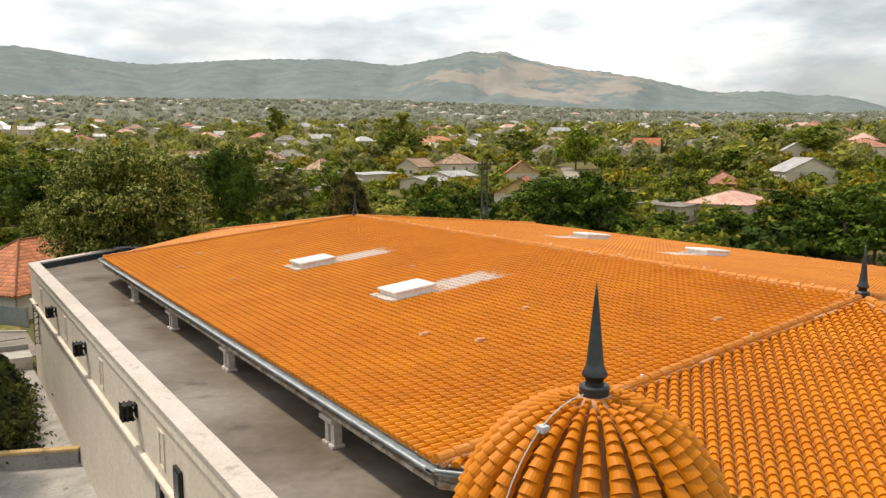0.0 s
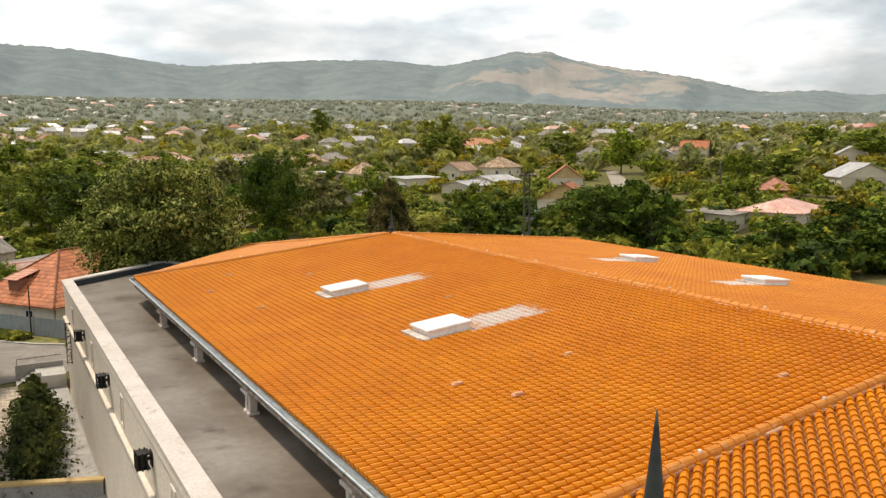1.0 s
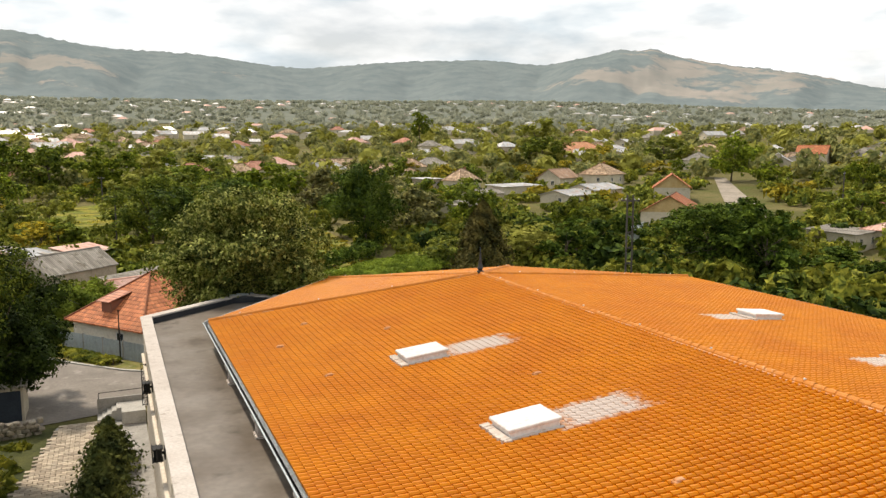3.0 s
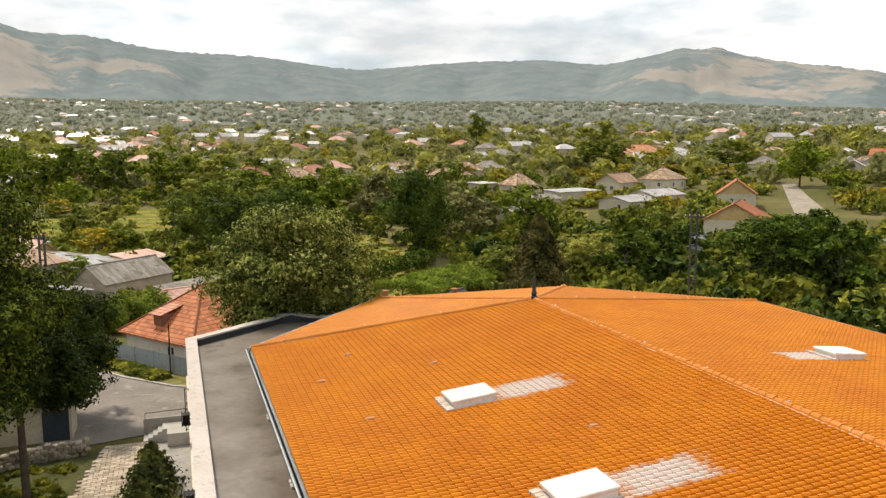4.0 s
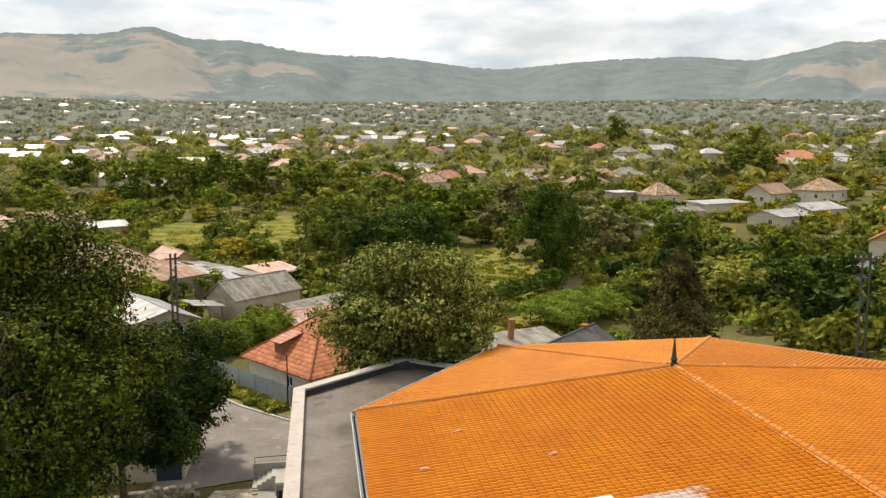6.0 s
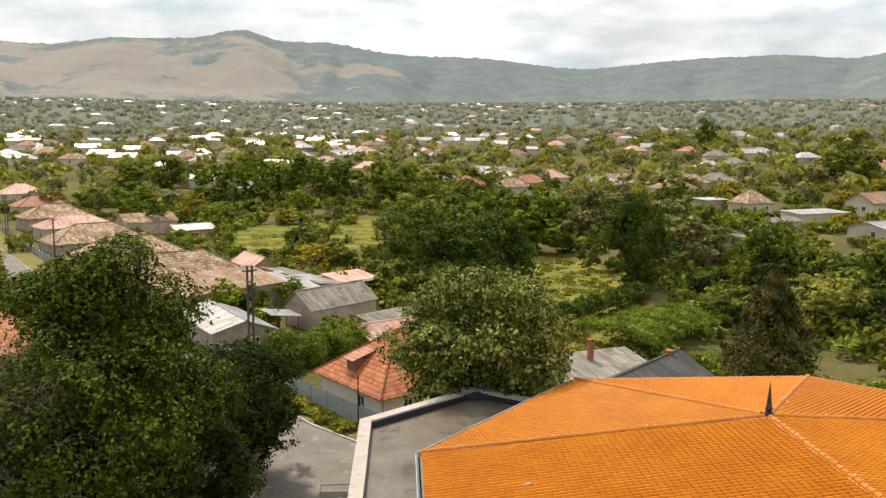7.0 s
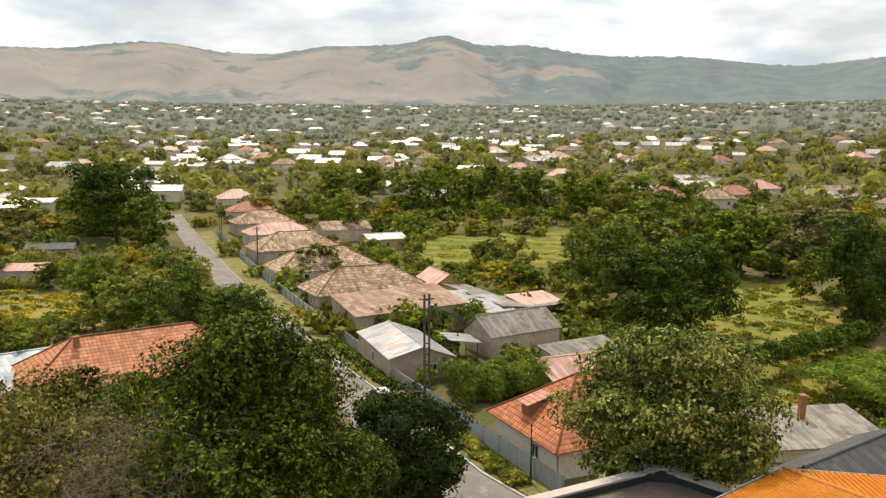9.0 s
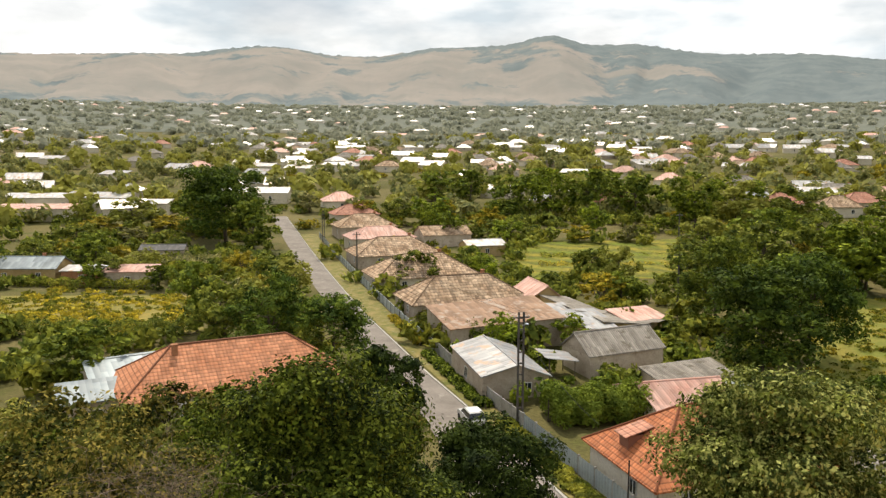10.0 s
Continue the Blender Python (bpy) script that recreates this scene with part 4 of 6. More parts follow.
conifer("cypress_tree", "slender bronze-green conifer behind a grey-roofed house", (32.6, 22.5), 12.2, 5.4, L_bronze, 17000, 0.17)
for x, y, h in ((-2.3, -3.3, 2.4), (-2.15, -5.0, 2.0), (-2.45, -7.0, 2.8), (-2.5, -9.1, 2.3), (-2.7, -11.2, 3.1), (-2.9, -13.4, 2.6)):
    conifer("yew_shrub", "dark green ragged evergreen shrub in a paved yard", (x, y), h, 1.45, L_fir, 3600, 0.12, 2.2)

# trees of the middle distance, copied from a few models
MODELS = {}
KINDS = (
    ("d", L_wood, 4.4, 0.9, 3000, 2.2, 0.33, "dark green"), ("m", L_mid, 4.6, 0.92, 3000, 2.0, 0.33, "olive green"),
    ("g", L_grove, 4.6, 0.95, 3000, 2.0, 0.33, "fresh green"), ("p", L_pale, 4.2, 0.85, 3600, 1.2, 0.30, "pale willow-green"),
    ("e", L_deep, 4.6, 0.92, 3600, 2.0, 0.31, "deep green"), ("y", L_gold, 4.4, 0.95, 2600, 1.5, 0.33, "yellowing"),
    ("n", L_deep, 4.5, 0.9, 11000, 2.0, 0.17, "large dense dark green"), ("f", L_wood, 4.5, 0.9, 11000, 2.0, 0.17, "large fresh green"),
)
for key, material, r, shp, n, tr, size, word in KINDS:
    for v in range(2):
        ob = thing("garden_tree", word + " leafy garden tree among village plots", "tree", (0, 0, -400 - 30 * v), group="garden trees")
        tree_parts(ob, 10, r, tr, n, size, material, blobs=(26 if n < 9000 else 44) + 8 * v, shape=shp, low=tr * 0.45)
        MODELS[key, v] = ob


def plant(key, x, y, h, r):
    ob = MODELS[key, random.randrange(2)]
    wide = r / 4.5
    m = Matrix.Translation((x, y, ground_z(x, y) - 0.1)) @ Matrix.Rotation(random.uniform(0, 6.28), 4, "Z") @ Matrix.Diagonal((wide, wide, h / 10, 1))
    if ob in UNUSED:   # the model itself takes the first place
        UNUSED.remove(ob)
        ob.matrix_basis = m
        return ob
    made = copy_thing(ob, m)
    made.matrix_basis = m
    return made


UNUSED = list(MODELS.values())
GROVES = [
    # dense dark trees east of the lime tree and behind the meadow
    [("n", 9.5, 61.0, 13.0, 7.6), ("f", 4.4, 84.0, 12.0, 6.4), ("n", 15.0, 70.0, 13.5, 6.2), ("m", -11.8, 108.0, 7.8, 3.9), ("m", 3.0, 132.0, 10.9, 7.0), ("d", 14.2, 141.0, 11.5, 7.4), ("m", 22.3, 121.7, 12.5, 7.4), ("g", 28.1, 112.6, 12.0, 7.4), ("p", 40.2, 150.0, 9.0, 7.0)],
    # plots along the street
    [("n", -37.1, 46.8, 8.6, 4.6), ("n", -44.4, 45.5, 10.5, 5.0), ("m", -52.3, 48.3, 9.6, 4.4), ("d", -60.9, 54.7, 9.5, 3.8), ("m", -58.0, 66.0, 7.0, 4.0), ("m", -52.0, 63.0, 6.5, 4.2), ("g", -20.3, 57.0, 5.3, 2.7), ("g", -12.5, 63.5, 4.2, 2.6), ("m", -36.8, 77.5, 5.0, 2.2), ("m", -61.0, 80.0, 7.0, 4.2), ("m", -66.0, 85.0, 7.0, 4.5), ("y", -64.5, 75.0, 5.0, 3.5), ("m", -71.0, 93.0, 6.5, 4.0), ("d", -56.0, 30.0, 7.5, 4.6)],
    [("n", -109.5, 134.3, 20.0, 12.0), ("d", -98.0, 128.0, 13.0, 7.0), ("d", -120.0, 140.0, 14.0, 8.0), ("g", -72.1, 179.0, 9.2, 7.0), ("d", -53.4, 200.3, 14.5, 7.7), ("g", -41.8, 202.7, 14.5, 7.7), ("d", -30.3, 204.8, 15.0, 7.7), ("d", -17.3, 206.9, 14.5, 7.7), ("d", -72.6, 220.0, 13.0, 8.5), ("g", -0.3, 190.4, 14.5, 8.6), ("m", 9.9, 196.8, 12.8, 8.8), ("m", -46.0, 166.0, 5.0, 6.0), ("m", -56.0, 160.0, 5.0, 5.6), ("m", -82.0, 179.0, 8.0, 5.0)],
    # the wooded strip beyond the building
    [("n", 42.3, 94.8, 12.6, 7.2), ("p", 47.0, 84.0, 10.0, 6.2), ("p", 53.0, 90.0, 8.5, 5.6), ("g", 27.5, 112.0, 12.5, 4.7), ("n", 37.2, 76.5, 14.0, 5.4), ("m", 33.5, 91.3, 4.8, 1.9), ("d", 57.9, 80.0, 10.5, 4.6), ("m", 40.5, 165.0, 9.4, 8.6), ("p", 52.0, 150.0, 9.0, 8.0), ("p", 62.0, 132.0, 8.0, 6.0), ("m", 3.0, 110.7, 10.2, 6.0), ("m", 12.0, 118.0, 11.5, 6.6), ("d", 58.0, 104.0, 9.0, 5.0), ("d", 67.8, 150.0, 12.0, 5.0), ("g", 15.0, 98.0, 8.0, 6.5), ("p", 41.6, 133.3, 10.8, 8.6)],
    [("m", 51.1, 48.1, 6.9, 4.2), ("e", 54.6, 42.7, 7.2, 4.2), ("e", 62.8, 43.6, 7.0, 4.4), ("n", 65.8, 27.5, 10.0, 6.4), ("e", 72.5, 28.6, 9.6, 5.0), ("e", 69.0, 21.5, 9.4, 4.6), ("e", 78.2, 19.0, 4.4, 4.2), ("e", 88.5, 7.6, 7.0, 4.4), ("m", 66.9, 53.0, 8.0, 3.8), ("e", 80.2, 12.0, 5.6, 3.8), ("m", 57.0, 58.0, 5.0, 4.4), ("m", 72.0, 64.0, 6.0, 3.2), ("m", 44.0, 56.0, 5.5, 4.2), ("e", 76.0, 36.0, 8.0, 5.0), ("m", 91.1, 49.6, 6.5, 5.0), ("e", 92.0, 16.0, 3.4, 3.6), ("e", 100.0, 12.0, 6.2, 4.4), ("e", 84.8, 1.9, 7.0, 4.6), ("e", 83.3, -2.5, 8.5, 5.2), ("e", 81.1, -7.3, 9.0, 5.5)],
    [("d", 118.2, 22.0, 5.0, 4.6), ("d", 120.6, 52.0, 7.1, 4.7), ("d", 163.6, 74.7, 8.0, 6.7), ("g", 163.0, 130.0, 13.7, 6.8), ("m", 190.1, 194.4, 10.5, 8.8), ("m", 154.1, 226.4, 18.5, 11.5), ("d", 143.6, 203.8, 13.0, 8.0), ("d", 170.0, 397.0, 19.3, 7.2), ("y", 111.4, 150.5, 5.6, 4.0), ("d", 95.2, 161.8, 7.3, 4.1), ("y", 176.0, 212.0, 7.5, 6.0), ("y", 150.0, 172.0, 5.0, 5.0), ("y", 161.0, 160.0, 5.0, 4.6), ("y", 138.0, 180.0, 5.0, 4.6), ("d", 237.3, 98.1, 11.0, 9.0), ("d", 250.5, 127.3, 11.1, 7.8), ("m", 189.7, 158.9, 9.0, 6.0), ("g", 200.0, 100.0, 8.0, 6.0), ("y", 215.0, 112.0, 7.0, 4.5)],
    [("d", -27.6, 226.0, 13.5, 10.0), ("d", -53.3, 245.0, 12.0, 9.0), ("g", 10.7, 220.0, 11.0, 9.0), ("m", 25.1, 205.0, 11.0, 9.0), ("d", -90.0, 236.0, 12.0, 8.0), ("m", -150.0, 150.0, 9.0, 7.0), ("m", -140.0, 118.0, 6.0, 5.0), ("y", -126.0, 146.0, 4.5, 6.0), ("y", -138.0, 150.0, 4.5, 6.0), ("y", -152.0, 140.0, 4.5, 6.0), ("m", -130.0, 96.0, 5.0, 5.0), ("d", -99.0, 77.5, 5.0, 2.4), ("d", -110.0, 88.0, 6.5, 3.6), ("d", -86.0, 79.0, 4.6, 2.8), ("d", -118.0, 100.0, 7.5, 4.6), ("g", -88.0, 88.0, 4.0, 3.4), ("m", -100.0, 92.0, 5.5, 3.6)],
]
for grove in GROVES:
    for key, x, y, h, r in grove:
        plant(key, x, y, h, r)


def wild_trees():
    """More garden trees between the plots, fewer among the eastern houses."""
    for x, y, q in scatter(85, 88, 235, -62, 84, 17, lambda x, y: open_land(x, y) and not (75 < x < 160 and 25 < y < 165)):
        plant(q.choice("dmmggpmy"), x, y, q.uniform(4.0, 8.5), q.uniform(2.6, 4.6))


def clump_stuff(name, label, places, cards, material, category="trees", flat=0.85):
    """Many plants that nobody could count, as one mesh of leaf cards."""
    out = []
    for x, y, h, r in places:
        n = cards
        d = rng.normal(size=(n, 3))
        d /= np.linalg.norm(d, axis=1, keepdims=True)
        lump = 0.72 + 0.42 * np.sin(d[:, 0] * 4.1 + x) * np.sin(d[:, 1] * 3.7 + y) * np.cos(d[:, 2] * 3.3 + x * 0.7)
        p = d * lump[:, None] * np.array([r, r, h * 0.5])
        p[:, 2] = np.maximum(p[:, 2] + h * 0.52, 0.05 * h)
        p += np.array([x, y, ground_z(x, y)])
        out.append(leaf_cards(p, d, np.full(n, 0.30 * math.sqrt(max(r, 1) * h) * math.sqrt(60 / n)), 0.7))
    ob = quads(name, np.concatenate(out), material)
    return tagged(ob, label, category, kind="stuff")


def scatter(n, r0, r1, a0, a1, seed, keep=None, power=1.0):
    rs = random.Random(seed)
    out = []
    while len(out) < n:
        r = r0 + (r1 - r0) * rs.random() ** power
        a = radians(rs.uniform(a0, a1))
        x, y = r * math.sin(a), r * math.cos(a)
        if keep is None or keep(x, y):
            out.append((x, y, rs))
    return out


def open_land(x, y):
    """Plots kept free of scattered trees: streets, meadows, yards of the near houses."""
    s = (x + 45.6) * 0.82 + (y - 74.0) * 0.572        # metres to the right of the street's kerb
    along = -(x + 45.6) * 0.572 + (y - 74.0) * 0.82
    if -120 < along < 150 and -9 < s < 3:
        return False
    if -45 < along < 135 and 0 < s < 24 and noise.noise(Vector((x * 0.11, y * 0.11, 0))) < 0.12:
        return False
    if -110 < x < -64 and 48 < y < 78:
        return False
    if 12 < x < 38 and 42 < y < 110:
        return False
    if 70 < x < 106 and 50 < y < 80:
        return False
    if -36 < x < 4 and 118 < y < 160:
        return False
    t = (x - 96) * 0.755 - (y - 53) * 0.656
    if abs(t) < 7 and 90 < x < 200:
        return False
    return math.hypot(x, y) > 60


wild_trees()
near_bush = [(x, y, q.uniform(1.2, 3.8), q.uniform(1.4, 3.4)) for x, y, q in scatter(1500, 62, 240, -68, 88, 3, open_land)]
clump_stuff("garden_shrubs", "green and olive garden shrubs between village plots", near_bush[:800], 70, L_mid)
clump_stuff("garden_shrubs", "fresh green shrubs and vegetable plants", near_bush[800:], 70, L_vine)
clump_stuff("far_trees", "green village trees in the distance, paled with painted haze", [(x, y, q.uniform(4, 8), q.uniform(3, 5.5)) for x, y, q in scatter(900, 205, 640, -60, 82, 4, open_land)], 64, L_far)
clump_stuff("far_trees", "dense green village trees in the distance", [(x, y, q.uniform(4, 8.5), q.uniform(3, 5.5)) for x, y, q in scatter(700, 215, 760, -60, 82, 5, open_land)], 64, L_mid)
clump_stuff("far_trees", "olive trees spread far across the valley, greyed with painted haze", [(x, y, q.uniform(4.5, 8), q.uniform(5, 9)) for x, y, q in scatter(4300, 560, 2100, -62, 82, 6, None, 0.8)], 24, L_haze)
clump_stuff("far_trees", "yellowing shrubs between plots", [(x, y, q.uniform(2, 4), q.uniform(3, 6)) for x, y, q in scatter(110, 130, 420, -60, 82, 8, open_land)], 70, L_gold)
clump_stuff("grove", "thicket of fresh green and yellowish shrubs beyond the roof", [(x, y, q.uniform(2.0, 4.5), q.uniform(1.8, 3.4)) for x, y, q in scatter(80, 40, 120, 30, 92, 19, lambda x, y: x > 38 and (x > 46 or y > 60))], 170, L_vine)
clump_stuff("grove", "thicket of dark shrubs filling the dip beyond the roof", [(x, y, q.uniform(2.0, 5.0), q.uniform(2.0, 3.6)) for x, y, q in scatter(70, 40, 110, 33, 92, 9, lambda x, y: x > 38 and (x > 46 or y > 60))], 170, L_dark)

tufts = [(x, y, q.uniform(0.15, 0.40), q.uniform(0.5, 1.3)) for x, y, q in scatter(520, 48, 112, 6, 36, 23, lambda x, y: 15 < x < 36 and 46 < y < 108)]
clump_stuff("meadow_grass", "rough green grass tufts in a meadow", tufts[:340], 30, L_vine, "grass")
clump_stuff("meadow_grass", "dry yellow grass tufts in a meadow", tufts[340:], 30, L_gold, "grass")

straw = [(x, y, q.uniform(0.2, 0.6), q.uniform(0.6, 1.6)) for x, y, q in scatter(420, 84, 128, -60, -42, 29, lambda x, y: -104 < x < -64 and 47 < y < 76)]
clump_stuff("field_grass", "tall dry yellow grass tufts in a meadow", straw[:260], 30, L_gold, "grass")
clump_stuff("field_grass", "green weeds spread through a dry meadow", straw[260:], 30, L_vine, "weeds")

lawn = [(x, y, q.uniform(0.12, 0.4), q.uniform(0.2, 0.6)) for x, y, q in [(random.uniform(-12.5, -6.6), random.uniform(-9.0, 1.0), random) for _ in range(130)]]
clump_stuff("lawn_weeds", "weeds and tussocks on a shaded bank", lawn, 30, L_vine, "weeds")

# ---- houses ----
def roof_faces(L, W, h, rise, kind, o):
    a, b, t = L / 2 + o, W / 2 + o, h + rise
    d = -o * rise / (W / 2)          # the eave drops with the overhang
    e = h + d
    if kind == "hip":
        r = max(0.3, a - b)
        return [[(-a, -b, e), (a, -b, e), (r, 0, t), (-r, 0, t)], [(a, b, e), (-a, b, e), (-r, 0, t), (r, 0, t)], [(a, -b, e), (a, b, e), (r, 0, t)], [(-a, b, e), (-a, -b, e), (-r, 0, t)]]
    if kind == "gable":
        return [[(-a, -b, e), (a, -b, e), (a, 0, t), (-a, 0, t)], [(a, b, e), (-a, b, e), (-a, 0, t), (a, 0, t)]]
    return [[(-a, -b, h), (a, -b, h), (a, b, t), (-a, b, t)]]      # a single slope


def opening(ob, x, y, z, w, h, side, wall_mat=None, door=False):
    """A window or door on a wall that faces side (0: -y, 1: +y, 2: +x, 3: -x)."""
    m = Matrix.Translation((x, y, z)) @ Matrix.Rotation({0: 0, 1: math.pi, 2: math.pi / 2, 3: -math.pi / 2}[side], 4, "Z")
    bm = bmesh.new()
    for x0, x1, z0, z1 in ((-w / 2, w / 2, h / 2 - 0.07, h / 2), (-w / 2, w / 2, -h / 2, -h / 2 + 0.07), (-w / 2, -w / 2 + 0.07, -h / 2, h / 2), (w / 2 - 0.07, w / 2, -h / 2, h / 2), (-0.03, 0.03, -h / 2, h / 2)):
        box(bm, x0, x1, -0.06, 0.02, z0, z1, 0.0, m)
    fr = part("door" if door else "window", bm, M_white, ob, "")
    part("pane", boxed(-w / 2 + 0.06, w / 2 - 0.06, -0.025, 0.015, -h / 2 + 0.06, h / 2 - 0.06, turn=m), M_glass, fr)


def house(name, label, at, turn, L, W, h, rise, kind, wall, roof, o=0.45, windows=2, chimney=None, z=None, gable=None, group="", category="house"):
    ob = thing(name, label, category, (*at, ground_z(*at) if z is None else z), turn, group)
    a, b = L / 2, W / 2
    if kind == "shed":
        bm = bmesh.new()
        v = [bm.verts.new(p) for p in ((-a, -b, -0.6), (a, -b, -0.6), (a, b, -0.6), (-a, b, -0.6), (-a, -b, h), (a, -b, h), (a, b, h + rise * W / (W + 2 * o)), (-a, b, h + rise * W / (W + 2 * o)))]
        for f in ((0, 3, 2, 1), (4, 5, 6, 7), (0, 1, 5, 4), (1, 2, 6, 5), (2, 3, 7, 6), (3, 0, 4, 7)):
            bm.faces.new([v[i] for i in f])
    else:
        bm = boxed(-a, a, -b, b, -0.6, h)
    part("wall", bm, wall, ob)
    if kind == "gable":
        for s in (-1, 1):
            bm = bmesh.new()
            pts = [(s * a, -b, h), (s * a, b, h), (s * a, 0, h + rise), (s * (a - 0.2), -b, h), (s * (a - 0.2), b, h), (s * (a - 0.2), 0, h + rise)]
            v = [bm.verts.new(p) for p in pts]
            for f in ((0, 1, 2), (5, 4, 3), (0, 3, 4, 1), (1, 4, 5, 2), (2, 5, 3, 0)):
                bm.faces.new([v[i] for i in f])
            bmesh.ops.recalc_face_normals(bm, faces=bm.faces[:])
            part("gable", bm, gable or wall, ob)
    faces = roof_faces(L, W, h, rise, kind, o)
    slab = slab_roof("roof", [[(x, y, zz + 0.14) for x, y, zz in f] for f in faces], 0.12, roof, ob)
    if kind != "shed":
        bm = bmesh.new()
        t = h + rise + 0.15
        r = max(0.3, (a + o) - (b + o)) if kind == "hip" else a + o
        rod(bm, (-r, 0, t), (r, 0, t), 0.10, 0.10, 6)
        if kind == "hip":
            e = h - o * rise / (W / 2) + 0.15
            for sx in (-1, 1):
                for sy in (-1, 1):
                    rod(bm, (sx * r, 0, t), (sx * (a + o), sy * (b + o), e), 0.09, 0.09, 6)
        part("ridge_cap", bm, roof, slab)
    if windows:
        for k in range(windows):
            x = -a + L * (k + 0.5) / windows
            opening(ob, x, -b, h * 0.52, 0.95, 1.15, 0)
            opening(ob, x, b, h * 0.52, 0.95, 1.15, 1)
        opening(ob, a, 0.18 * W, h * 0.52, 0.95, 1.15, 2)
        opening(ob, -a, -0.18 * W, h * 0.52, 0.95, 1.15, 3)
    if chimney:
        cx, cy, ch = chimney
        bm = bmesh.new()
        box(bm, cx - 0.25, cx + 0.25, cy - 0.25, cy + 0.25, h, ch, 0.02)
        box(bm, cx - 0.31, cx + 0.31, cy - 0.31, cy + 0.31, ch - 0.12, ch + 0.02, 0.02)
        part("chimney", bm, M_brick, ob, "red brick chimney")
    return ob


# the house by the lime tree
corner = house("village_house", "cream house with a red hipped tile roof beside a grey fence", (3.5, 27.4), 36, 14.5, 9.4, 2.75, 3.5, "hip", M_cream_bright, R_red, 0.5, 3)
bm = bmesh.new()
box(bm, -6.6, -4.9, 0.2, 1.5, 3.2, 4.35)
dormer = part("dormer", bm, R_salmon, corner, "small roof dormer with a sloping sheet cover")
slab_roof("dormer_roof", [[(-7.0, 0.0, 4.35), (-4.6, 0.0, 4.95), (-4.6, 1.7, 4.95), (-7.0, 1.7, 4.35)]], 0.06, R_salmon, dormer)
bm = bmesh.new()
for k, x in enumerate((-4.6, -2.2, 0.2)):
    box(bm, x, x + 1.0, -3.75, -3.65, 3.50, 3.62)
part("snow_guard", bm, R_salmon, corner, "short snow guards on the tiles")
bm = bmesh.new()
rod(bm, (-7.2, 4.65, -0.3), (-7.2, 4.65, 2.5), 0.06, 0.06)
rod(bm, (-7.2, -4.65, -0.3), (-7.2, -4.65, 2.5), 0.06, 0.06)
part("downpipe", bm, M_iron, corner, "dark downpipe")

